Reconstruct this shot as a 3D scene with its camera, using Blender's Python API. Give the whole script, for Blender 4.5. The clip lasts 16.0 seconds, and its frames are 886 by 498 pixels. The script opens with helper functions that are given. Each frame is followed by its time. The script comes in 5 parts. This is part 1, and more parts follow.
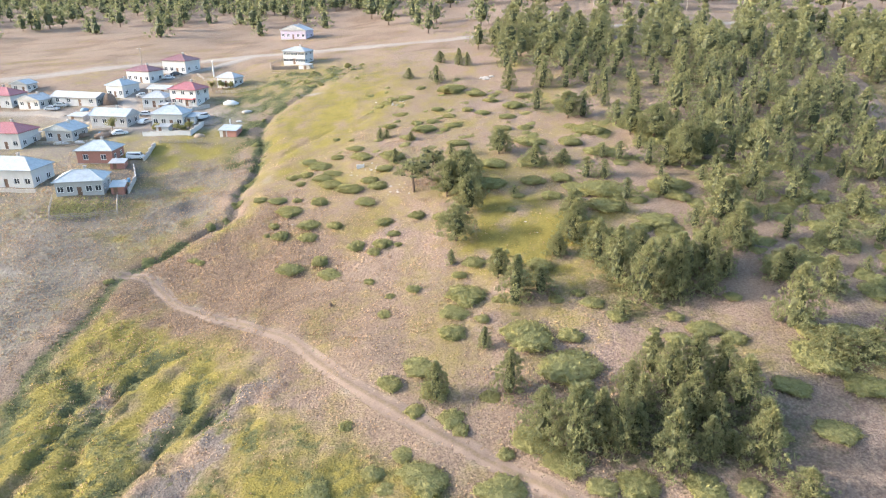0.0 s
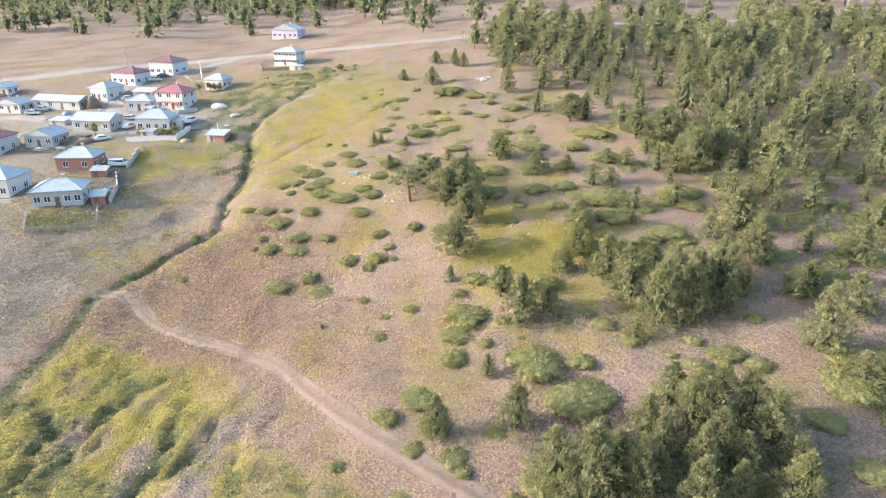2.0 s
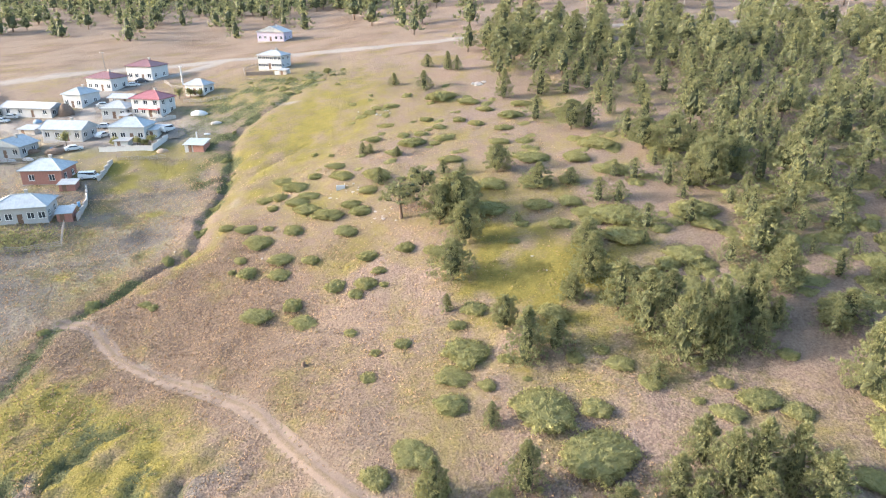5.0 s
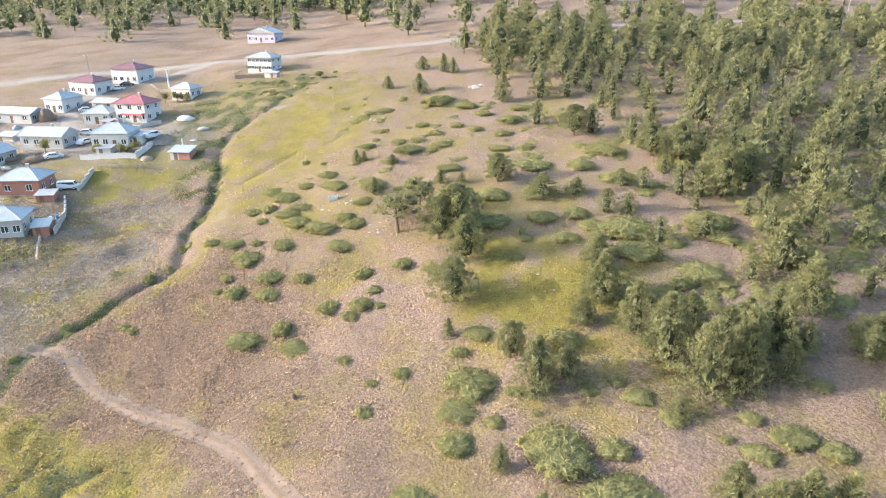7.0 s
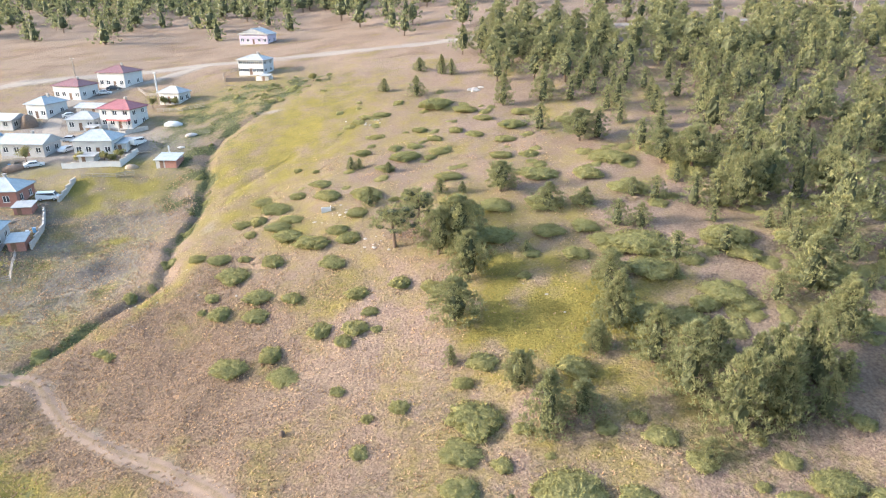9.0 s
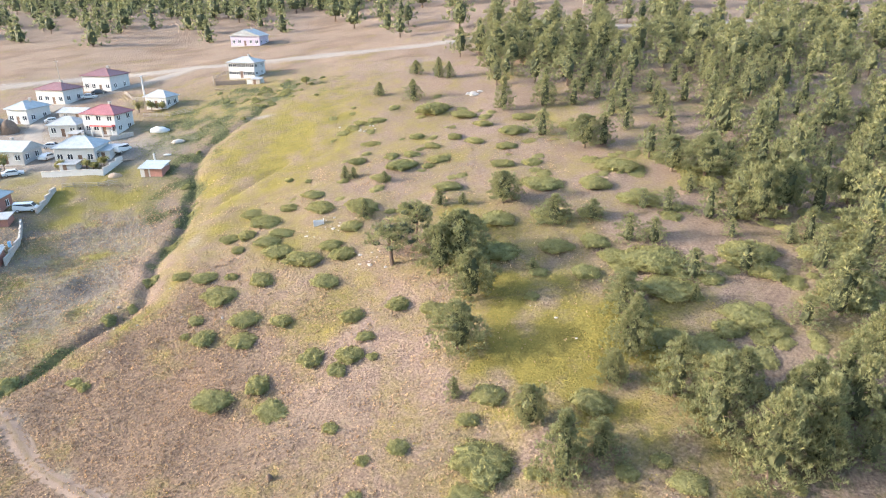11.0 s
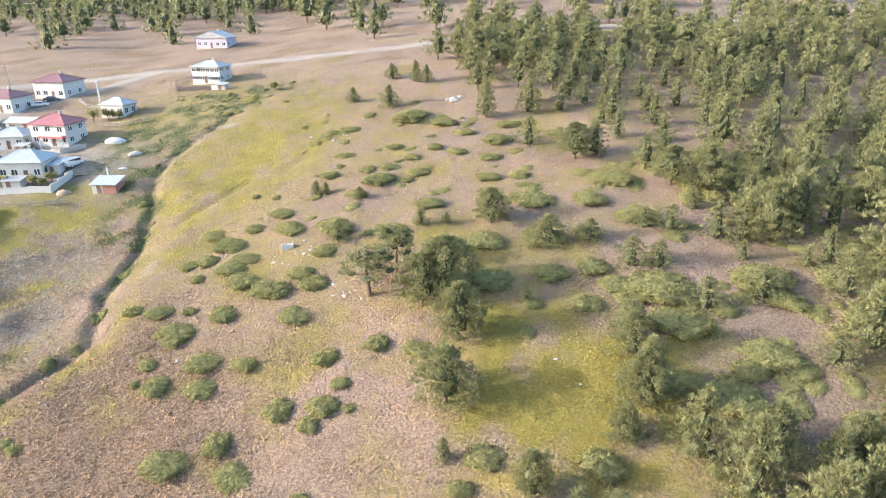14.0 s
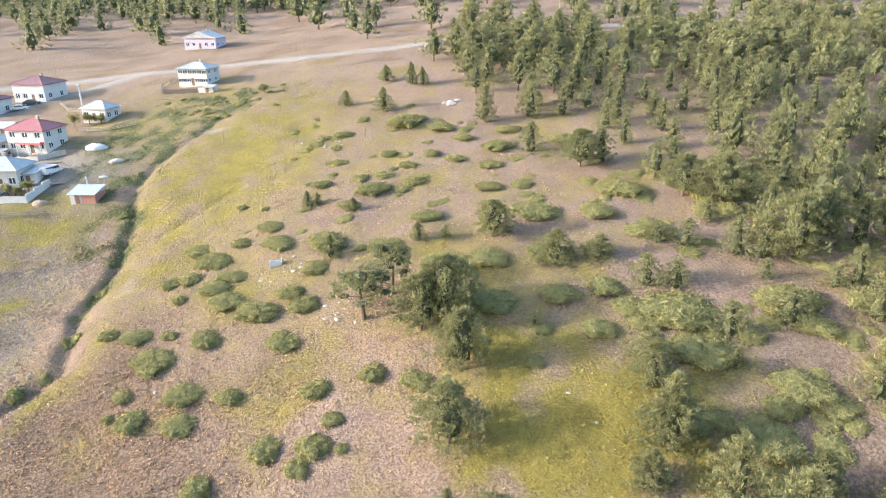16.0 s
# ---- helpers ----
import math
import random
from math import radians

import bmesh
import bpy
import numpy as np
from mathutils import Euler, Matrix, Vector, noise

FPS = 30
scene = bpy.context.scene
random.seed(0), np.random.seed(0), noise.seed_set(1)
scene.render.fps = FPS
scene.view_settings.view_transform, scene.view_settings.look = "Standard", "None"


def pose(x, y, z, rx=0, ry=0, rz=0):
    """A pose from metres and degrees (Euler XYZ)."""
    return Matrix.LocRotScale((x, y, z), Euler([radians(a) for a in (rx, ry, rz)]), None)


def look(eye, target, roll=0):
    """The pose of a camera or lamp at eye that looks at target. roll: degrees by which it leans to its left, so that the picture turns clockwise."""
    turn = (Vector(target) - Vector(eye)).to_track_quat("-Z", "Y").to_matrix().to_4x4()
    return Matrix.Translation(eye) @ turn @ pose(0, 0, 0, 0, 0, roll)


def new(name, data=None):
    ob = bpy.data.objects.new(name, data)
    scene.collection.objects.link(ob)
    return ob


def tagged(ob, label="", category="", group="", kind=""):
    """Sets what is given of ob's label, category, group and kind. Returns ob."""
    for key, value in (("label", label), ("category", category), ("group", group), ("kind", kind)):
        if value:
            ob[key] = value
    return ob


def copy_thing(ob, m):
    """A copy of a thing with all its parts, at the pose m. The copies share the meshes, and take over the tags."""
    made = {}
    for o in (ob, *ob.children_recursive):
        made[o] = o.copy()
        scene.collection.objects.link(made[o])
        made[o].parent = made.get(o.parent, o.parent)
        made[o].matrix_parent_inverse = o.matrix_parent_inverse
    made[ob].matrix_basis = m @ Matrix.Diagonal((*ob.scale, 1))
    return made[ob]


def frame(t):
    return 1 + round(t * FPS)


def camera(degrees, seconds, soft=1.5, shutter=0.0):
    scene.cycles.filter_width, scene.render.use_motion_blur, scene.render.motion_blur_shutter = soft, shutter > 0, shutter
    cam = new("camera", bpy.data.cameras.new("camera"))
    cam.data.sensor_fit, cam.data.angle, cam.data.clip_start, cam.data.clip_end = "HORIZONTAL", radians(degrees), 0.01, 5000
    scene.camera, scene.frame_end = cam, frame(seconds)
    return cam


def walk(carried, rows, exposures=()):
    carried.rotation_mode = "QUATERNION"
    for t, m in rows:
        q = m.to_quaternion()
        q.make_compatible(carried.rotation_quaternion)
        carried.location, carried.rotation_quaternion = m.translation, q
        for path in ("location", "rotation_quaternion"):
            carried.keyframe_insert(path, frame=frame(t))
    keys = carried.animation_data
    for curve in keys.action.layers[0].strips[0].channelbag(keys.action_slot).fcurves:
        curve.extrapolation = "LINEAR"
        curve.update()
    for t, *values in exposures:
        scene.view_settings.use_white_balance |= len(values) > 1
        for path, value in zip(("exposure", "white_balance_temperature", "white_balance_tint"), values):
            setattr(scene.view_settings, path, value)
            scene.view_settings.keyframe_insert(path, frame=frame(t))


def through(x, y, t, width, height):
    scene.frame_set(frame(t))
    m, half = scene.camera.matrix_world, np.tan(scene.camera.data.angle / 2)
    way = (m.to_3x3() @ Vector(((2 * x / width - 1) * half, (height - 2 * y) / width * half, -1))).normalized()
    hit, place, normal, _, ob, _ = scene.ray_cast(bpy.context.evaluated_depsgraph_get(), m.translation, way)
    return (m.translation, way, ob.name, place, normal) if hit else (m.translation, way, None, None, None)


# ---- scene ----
cam = camera(71.0, 16.0, soft=1.15)
PATH = [
    (0, (0.0, 0.0, 45.0), (-0.109, 1.851, 44.251), 0.5),
    (0.5, (-0.252, 1.833, 44.865), (-0.356, 3.685, 44.117), 0.6),
    (1, (-0.4, 3.574, 44.943), (-0.503, 5.425, 44.193), 0.4),
    (1.5, (-0.592, 5.284, 44.959), (-0.691, 7.135, 44.207), 0.4),
    (2, (-0.829, 6.975, 45.049), (-0.924, 8.825, 44.295), 0.3),
    (2.5, (-1.083, 8.713, 44.931), (-1.174, 10.564, 44.179), 0.2),
    (3, (-1.307, 10.331, 44.854), (-1.393, 12.182, 44.102), 0.2),
    (3.5, (-1.545, 11.896, 44.868), (-1.625, 13.748, 44.116), 0.3),
    (4, (-1.589, 13.536, 44.828), (-1.667, 15.388, 44.078), 0.2),
    (6.5, (-2.692, 21.579, 45.003), (-2.745, 23.431, 44.251), 0.2),
    (7, (-2.923, 23.378, 45.009), (-2.973, 25.231, 44.257), 0.1),
    (7.5, (-3.025, 25.184, 44.97), (-3.075, 27.036, 44.217), -0.0),
    (8, (-3.216, 26.919, 44.942), (-3.263, 28.771, 44.189), -0.2),
    (8.5, (-3.393, 28.602, 44.881), (-3.437, 30.455, 44.129), -0.2),
    (9, (-3.531, 30.27, 44.894), (-3.573, 32.123, 44.141), -0.2),
    (11.5, (-4.51, 38.386, 44.892), (-4.523, 40.239, 44.141), -0.2),
    (12, (-4.573, 40.078, 44.968), (-4.567, 41.931, 44.215), -0.2),
    (12.5, (-4.653, 41.73, 45.0), (-4.637, 43.583, 44.247), -0.3),
    (13, (-4.807, 43.385, 44.982), (-4.782, 45.238, 44.229), -0.3),
    (13.5, (-4.91, 45.012, 44.96), (-4.876, 46.865, 44.207), -0.3),
    (14, (-5.112, 46.602, 44.962), (-5.068, 48.454, 44.209), -0.3),
    (14.5, (-5.218, 48.241, 44.931), (-5.164, 50.093, 44.179), -0.3),
    (15, (-5.354, 49.877, 44.874), (-5.291, 51.729, 44.123), -0.3),
    (15.5, (-5.512, 51.484, 44.951), (-5.448, 53.335, 44.198), -0.3),
    (16, (-5.663, 53.036, 45.0), (-5.6, 54.887, 44.244), -0.3),
]
walk(cam, [(t, look(eye, target, roll)) for t, eye, target, roll in PATH], [(0, 2.42, 5620, 11), (16, 2.42, 5620, 11)])

# ---- light ----
SUN_ELEVATION, SUN_FROM = 16.0, 184.0        # degrees above the horizon; bearing of the sun counted from +x
world = bpy.data.worlds.new("sky")
scene.world = world
world.use_nodes = True
nt = world.node_tree
sky = nt.nodes.new("ShaderNodeTexSky")
sky.sky_type, sky.sun_disc = "NISHITA", False
sky.sun_elevation, sky.sun_rotation = radians(SUN_ELEVATION), radians(90 - SUN_FROM)
sky.air_density, sky.dust_density, sky.ozone_density = 1.4, 4.0, 1.5
bg = nt.nodes["Background"]
bg.inputs["Strength"].default_value = 0.15
nt.links.new(sky.outputs["Color"], bg.inputs["Color"])
sun_data = bpy.data.lights.new("sun", "SUN")
sun_data.energy, sun_data.angle, sun_data.color = 2.3, radians(2.5), (1.0, 0.875, 0.72)
sun = new("sun", sun_data)
_e, _a = radians(SUN_ELEVATION), radians(SUN_FROM)
_d = Vector((math.cos(_e) * math.cos(_a), math.cos(_e) * math.sin(_a), math.sin(_e)))
sun.matrix_world = look(_d * 400, (0, 0, 0))

# ---- land form ----
RISE_Y = [15, 45, 75, 105, 135, 165, 200, 245, 300]
RISE = [0.0918, 0.1, 0.0364, -0.0633, -0.0977, 0.1526, -0.0673, -0.095, -0.0114]
HOLLOWS = [(-60, 106, -2.29), (-27, 98, -2.71), (-57, 152, -2.56), (-52, 75, -2.18), (-30, 82, 0.48), (-70, 135, -2.69), (-88, 118, 1.34)]
FIELD_BANKS = [[(-84, 141), (-76, 145.5), (-68, 149), (-60, 153.5)], [(-84, 126), (-77, 129), (-67, 133), (-60, 134)], [(-80, 112), (-70, 116), (-62, 119)]]
SCARS = [[(-40, 166), (-43, 162.5), (-46.5, 158.5), (-50, 153.5)], [(-30, 172), (-33, 168)]]
GULLY = [(-44, 226), (-49, 217), (-55, 196), (-61, 182), (-62, 173), (-58, 161), (-55, 146), (-54.5, 133), (-51, 120.5), (-56, 112), (-61.5, 103),
         (-64.3, 97), (-63.8, 89), (-64.5, 81), (-65.3, 74), (-62.4, 67), (-60.4, 61), (-62, 48), (-70, 25), (-80, -20)]
TRACK = [(95, -40), (62, 5), (38, 26), (24, 38), (16.5, 44.5), (9.6, 49.1), (4.1, 52.8), (-2.1, 56.4), (-9.2, 61.9), (-15.8, 66.9), (-21.5, 72.1), (-26.4, 78.1), (-35.1, 83.3),
         (-43, 86.7), (-50.5, 90.8), (-54.5, 94.3), (-59, 99), (-66.1, 99.7), (-72.8, 98.1), (-79.9, 97.7), (-87, 98.5), (-110, 101)]
ROAD = [(-230, 205), (-181, 230), (-155, 243), (-127, 256), (-95, 263), (-68, 262), (-46, 261), (-21.6, 261), (-3, 262), (19, 268), (39, 269), (58, 267), (77, 265), (97, 276), (148, 290), (210, 300)]
RILLS = [[(-42.5, 78.1), (-45.6, 75.2), (-48, 72.3), (-48.3, 68.6), (-48, 64.2), (-49.3, 61.9), (-47, 56.1), (-45.7, 51.9), (-45, 44)],
         [(-62.9, 75), (-57.8, 73.1), (-53.6, 70.1), (-49.7, 65.4)], [(-54.2, 65), (-53.1, 60.1), (-52.7, 55.3), (-52.9, 51.9), (-54, 44)],
         [(-25.9, 76.4), (-29.4, 72.7), (-31.2, 67.8), (-32.8, 63.9), (-33.9, 60.4), (-36.8, 58.9), (-38.1, 55.7), (-39.6, 52), (-41, 44)],
         [(-37.8, 69.3), (-36.9, 63.2), (-36.7, 58.6), (-38.1, 55)]]
WASHES = [[(-26.2, 69.1), (-29.5, 66.6), (-31.7, 63.6), (-32.2, 61.5)], [(-30.3, 59.1), (-31.4, 54.5), (-33.7, 51.7), (-35, 46)], [(-39.3, 64), (-39, 58.4)], [(-52.2, 69), (-49, 64.4)]]
WOOD_EDGE = [(2, 262), (-3, 232), (0, 208), (8, 194), (22, 176), (29, 156), (33, 136), (40, 122), (40, 104), (42, 88), (43, 60), (46, 30)]
WOOD_TRACK = [(118, 240), (108, 215), (105.3, 199.1), (104.8, 189.6), (103.7, 179.6), (98.9, 165.2), (93.4, 151.7), (88.3, 141), (84, 128)]
LANE = [(-95, 262), (-101, 247), (-111, 235), (-122, 216), (-116, 201), (-108, 186), (-98, 183), (-84, 182)]
LANE_LOW = [(-108, 186), (-122, 184), (-138, 192), (-165, 190)]


def soft(u, s=12.0):
    return np.logaddexp(0, u / s) * s


def waves(x, y, size, seed):
    """Smooth noise between about -1 and 1, from crossing waves."""
    r = np.random.RandomState(seed)
    out = 0 * x
    for k in range(7):
        a, f, p = r.uniform(0, 6.283), r.uniform(0.6, 1.7) * 6.283 / size, r.uniform(0, 6.283)
        u = x * math.cos(a) + y * math.sin(a)
        v = -x * math.sin(a) + y * math.cos(a)
        out = out + np.sin(u * f + p + 1.3 * np.sin(v * f * 0.6 + p * 2))
    return out / 3.2


def away(x, y, line):
    """Distance from a line of points, and the side: over 0 on its right as it is walked."""
    x, y = np.asarray(x, float), np.asarray(y, float)
    best, side = np.full(x.shape, 1e9), np.zeros(x.shape)
    for (ax, ay), (bx, by) in zip(line[:-1], line[1:]):
        dx, dy = bx - ax, by - ay
        k = np.clip(((x - ax) * dx + (y - ay) * dy) / (dx * dx + dy * dy), 0, 1)
        d = np.hypot(x - ax - k * dx, y - ay - k * dy)
        s = (x - ax) * dy - (y - ay) * dx
        side = np.where(d < best, s, side)
        best = np.minimum(best, d)
    return best, side


def bump(x, y, cx, cy, sx, sy, turn=0.0):
    c, s = math.cos(radians(turn)), math.sin(radians(turn))
    u, v = (x - cx) * c + (y - cy) * s, -(x - cx) * s + (y - cy) * c
    return np.exp(-0.5 * ((u / sx) ** 2 + (v / sy) ** 2))


def nearest(x, y, lines):
    """Distance to the closest of several wandering lines."""
    x, y = x + 0.9 * waves(x, y, 6, 51) + 0.5 * waves(x, y, 2.6, 53), y + 0.9 * waves(x, y, 5, 52)
    return np.min([away(x, y, line)[0] for line in lines], 0)


def rills(x, y):
    """How much a place lies in the furrowed wet ground below the track."""
    d, side = away(x, y, TRACK)
    low = np.where(side < 0, np.clip((d - 2) / 8, 0, 1), 0) * np.clip((96 - y) / 12, 0, 1) * np.clip((x + 66) / 5, 0, 1)
    return low


def channels(x, y):
    """Noise drawn out along the fall of the wet ground: small where water runs."""
    return waves(x + 0.25 * y + 4.0 * waves(x, y, 24, 14), y * 0.45 + 3.0 * waves(x, y, 19, 15), 9.5, 9)


def height(x, y):
    x, y = np.asarray(x, float), np.asarray(y, float)
    z = -7.86 + 0 * x
    for k, a in zip(RISE_Y, RISE):
        z = z + a * soft(y - k)
    u = x + 15
    z = z - 0.1038 * soft(-u) + 0.0962 * soft(u) - 0.1 * soft(u - 60) + 0.0758 * soft(-u - 90)
    for cx, cy, a in HOLLOWS:
        z = z + a * np.exp(-((x - cx) ** 2 + (y - cy) ** 2) / 648)
    z = z + 0.05 * soft(y - 330, 20) + 0.08 * soft(y - 600, 40) + 0.04 * soft(np.abs(x) - 500, 40)
    d, side = away(x, y, GULLY)
    depth = 0.9 * np.clip((215 - y) / 50, 0, 1) * (0.3 + 0.7 * np.clip((y - 98) / 10, 0, 1))
    wob = 1 + 0.35 * waves(x, y, 11, 7)
    z = z - depth * np.exp(-0.5 * (d / (0.8 * wob)) ** 2)
    z = z + np.where(side < 0, 1.0, 0.0) * depth * 0.5 * np.exp(-0.5 * ((d - 4.5 - 1.5 * wob) / 3.0) ** 2)      # the bank on the meadow side
    low = rills(x, y)
    c = channels(x, y)
    cut = nearest(x, y, RILLS) if np.any(low > 0) else 99 + 0 * x
    z = z - low * ((0.62 + 0.25 * waves(x, y, 7, 54)) * np.exp(-(cut / 0.8) ** 2) - 0.22 * np.exp(-((cut - 2.2) / 1.1) ** 2))
    z = z + low * (0.2 * c - 0.25 * np.exp(-(c / 0.13) ** 2) + 0.14 * waves(x, y, 5, 8) + 0.11 * waves(x, y, 2.4, 16))
    near = np.exp(-((y - 120) / 260) ** 2)
    z = z + near * (0.22 * waves(x, y, 17, 1) + 0.07 * waves(x, y, 4.6, 2)) + (1 - near) * 1.2 * waves(x, y, 90, 3)
    for line in FIELD_BANKS:
        z = z + 0.35 * np.exp(-0.5 * (away(x, y, line)[0] / 0.9) ** 2) * (1 + 0.5 * waves(x, y, 5, 18))
    for line in SCARS:
        z = z - 0.4 * np.exp(-0.5 * (away(x, y, line)[0] / 0.75) ** 2)
    # a grazed-out scrape in the field beside the gully, with an earth bank round it
    q = bump(x, y, -60.5, 127, 3.6, 2.6)
    z = z - 0.35 * q + 0.35 * np.exp(-0.5 * ((np.hypot((x + 60.5) / 1.4, y - 127) - 5) / 0.9) ** 2) * (y > 125)
    t, _ = away(x, y, TRACK)
    z = z - 0.09 * np.exp(-0.5 * ((t - 0.85) / 0.35) ** 2) - 0.06 * np.exp(-0.5 * (t / 1.6) ** 2)
    return z


def gz(x, y):
    return float(height(np.array([x]), np.array([y]))[0])


# ---- materials ----
def material(name, rough=0.85, metal=0.0):
    m = bpy.data.materials.new(name)
    m.use_nodes = True
    p = m.node_tree.nodes["Principled BSDF"]
    p.inputs["Roughness"].default_value, p.inputs["Metallic"].default_value = rough, metal
    return m, m.node_tree, p


def tex(nt, scale, detail=4.0, rough=0.6, src=None):
    n = nt.nodes.new("ShaderNodeTexNoise")
    n.inputs["Scale"].default_value, n.inputs["Detail"].default_value, n.inputs["Roughness"].default_value = scale, detail, rough
    if src is not None:
        nt.links.new(src, n.inputs["Vector"])
    return n.outputs["Fac"]


def ramp(nt, fac, stops):
    n = nt.nodes.new("ShaderNodeValToRGB")
    while len(n.color_ramp.elements) < len(stops):
        n.color_ramp.elements.new(0.5)
    for e, (p, c) in zip(n.color_ramp.elements, stops):
        e.position, e.color = p, (*c, 1)
    nt.links.new(fac, n.inputs["Fac"])
    return n.outputs["Color"]


def mix(nt, fac, a, b, how="MIX"):
    n = nt.nodes.new("ShaderNodeMix")
    n.data_type, n.blend_type = "RGBA", how
    for value, socket in ((fac, n.inputs[0]), (a, n.inputs[6]), (b, n.inputs[7])):
        if isinstance(value, (float, int)):
            socket.default_value = value
        elif isinstance(value, tuple):
            socket.default_value = (*value, 1)
        else:
            nt.links.new(value, socket)
    return n.outputs[2]


def calc(nt, how, a, b):
    n = nt.nodes.new("ShaderNodeMath")
    n.operation = how
    n.use_clamp = how == "MULTIPLY_ADD"
    for value, socket in ((a, n.inputs[0]), (b, n.inputs[1])):
        if isinstance(value, (float, int)):
            socket.default_value = value
        else:
            nt.links.new(value, socket)
    return n.outputs[0]


def span(nt, fac, lo, hi):
    n = nt.nodes.new("ShaderNodeMapRange")
    n.inputs["From Min"].default_value, n.inputs["From Max"].default_value = lo, hi
    nt.links.new(fac, n.inputs["Value"])
    return n.outputs["Result"]


def place(nt):
    return nt.nodes.new("ShaderNodeTexCoord").outputs["Object"]


def relief(nt, p, fac, strength, distance):
    n = nt.nodes.new("ShaderNodeBump")
    n.inputs["Strength"].default_value, n.inputs["Distance"].default_value = strength, distance
    nt.links.new(fac, n.inputs["Height"])
    nt.links.new(n.outputs["Normal"], p.inputs["Normal"])


def attribute(nt, name):
    n = nt.nodes.new("ShaderNodeAttribute")
    n.attribute_name = name
    return n.outputs["Fac"]


def ground_material():
    m, nt, p = material("dry_grassland", 0.95)
    at = place(nt)
    fine, mid, big = tex(nt, 2.6, 6, 0.75, at), tex(nt, 0.35, 5, 0.65, at), tex(nt, 0.06, 4, 0.6, at)
    tuft = tex(nt, 1.1, 3, 0.6, at)
    clod = nt.nodes.new("ShaderNodeTexVoronoi")
    clod.inputs["Scale"].default_value, clod.inputs["Randomness"].default_value = 3.2, 1.0
    nt.links.new(at, clod.inputs["Vector"])
    clods = span(nt, clod.outputs["Distance"], 0.75, 0.1)
    fine = calc(nt, "ADD", calc(nt, "MULTIPLY", fine, 0.8), calc(nt, "MULTIPLY", clods, 0.18))
    dry = ramp(nt, mid, [(0.25, (0.17, 0.119, 0.088)), (0.5, (0.245, 0.178, 0.132)), (0.75, (0.315, 0.238, 0.165))])
    straw = ramp(nt, fine, [(0.34, (0.15, 0.102, 0.074)), (0.66, (0.375, 0.283, 0.21))])
    dry = mix(nt, 0.6, dry, straw)
    pale = ramp(nt, fine, [(0.34, (0.18, 0.125, 0.10)), (0.66, (0.375, 0.282, 0.226))])
    dry = mix(nt, span(nt, attribute(nt, "pale"), 0.15, 0.9), dry, pale)
    brown = ramp(nt, fine, [(0.34, (0.12, 0.08, 0.056)), (0.66, (0.30, 0.213, 0.148))])
    dry = mix(nt, span(nt, attribute(nt, "brown"), 0.2, 0.9), dry, brown)
    field = mix(nt, span(nt, tuft, 0.42, 0.68), (0.175, 0.148, 0.13), (0.285, 0.25, 0.175))
    field = mix(nt, 0.4, field, ramp(nt, fine, [(0.34, (0.13, 0.104, 0.088)), (0.66, (0.32, 0.27, 0.20))]))
    dry = mix(nt, span(nt, attribute(nt, "field"), 0.2, 0.8), dry, field)
    bare = ramp(nt, fine, [(0.35, (0.118, 0.098, 0.086)), (0.65, (0.23, 0.194, 0.168))])
    dry = mix(nt, span(nt, calc(nt, "ADD", attribute(nt, "grey"), calc(nt, "MULTIPLY", calc(nt, "SUBTRACT", mid, 0.5), 0.9)), 0.25, 0.75), dry, bare)
    chips = calc(nt, "MULTIPLY", span(nt, clod.outputs["Distance"], 0.2, 0.12), span(nt, tex(nt, 0.5, 3, 0.6, at), 0.5, 0.62))
    dry = mix(nt, calc(nt, "MULTIPLY", chips, 0.14), dry, (0.56, 0.47, 0.40))
    lush = ramp(nt, mid, [(0.25, (0.135, 0.12, 0.027)), (0.5, (0.228, 0.187, 0.04)), (0.78, (0.325, 0.255, 0.066))])
    lush = mix(nt, 0.5, lush, ramp(nt, fine, [(0.34, (0.135, 0.118, 0.03)), (0.66, (0.285, 0.232, 0.064))]))
    g = calc(nt, "ADD", attribute(nt, "green"), calc(nt, "MULTIPLY", calc(nt, "SUBTRACT", mid, 0.5), 0.9))
    g = calc(nt, "ADD", g, calc(nt, "MULTIPLY", calc(nt, "SUBTRACT", tuft, 0.5), 0.5))
    c = mix(nt, span(nt, g, 0.2, 0.85), dry, lush)
    weed = ramp(nt, fine, [(0.3, (0.07, 0.075, 0.032)), (0.7, (0.155, 0.155, 0.068))])
    w = calc(nt, "ADD", attribute(nt, "weed"), calc(nt, "MULTIPLY", calc(nt, "SUBTRACT", tuft, 0.5), 1.3))
    c = mix(nt, span(nt, w, 0.35, 0.8), c, weed)
    soil = ramp(nt, fine, [(0.35, (0.225, 0.192, 0.166)), (0.65, (0.36, 0.316, 0.276))])
    s = calc(nt, "ADD", attribute(nt, "soil"), calc(nt, "MULTIPLY", calc(nt, "SUBTRACT", mid, 0.5), 0.8))
    c = mix(nt, span(nt, s, 0.3, 0.75), c, soil)
    c = mix(nt, 1.0, c, ramp(nt, big, [(0.3, (0.66, 0.67, 0.66)), (0.7, (0.82, 0.81, 0.80))]), "MULTIPLY")
    nt.links.new(c, p.inputs["Base Color"])
    p.inputs["Specular IOR Level"].default_value = 0.15
    relief(nt, p, calc(nt, "ADD", calc(nt, "MULTIPLY", tuft, 0.5), calc(nt, "MULTIPLY", fine, 1.0)), 1.0, 0.55)
    return m


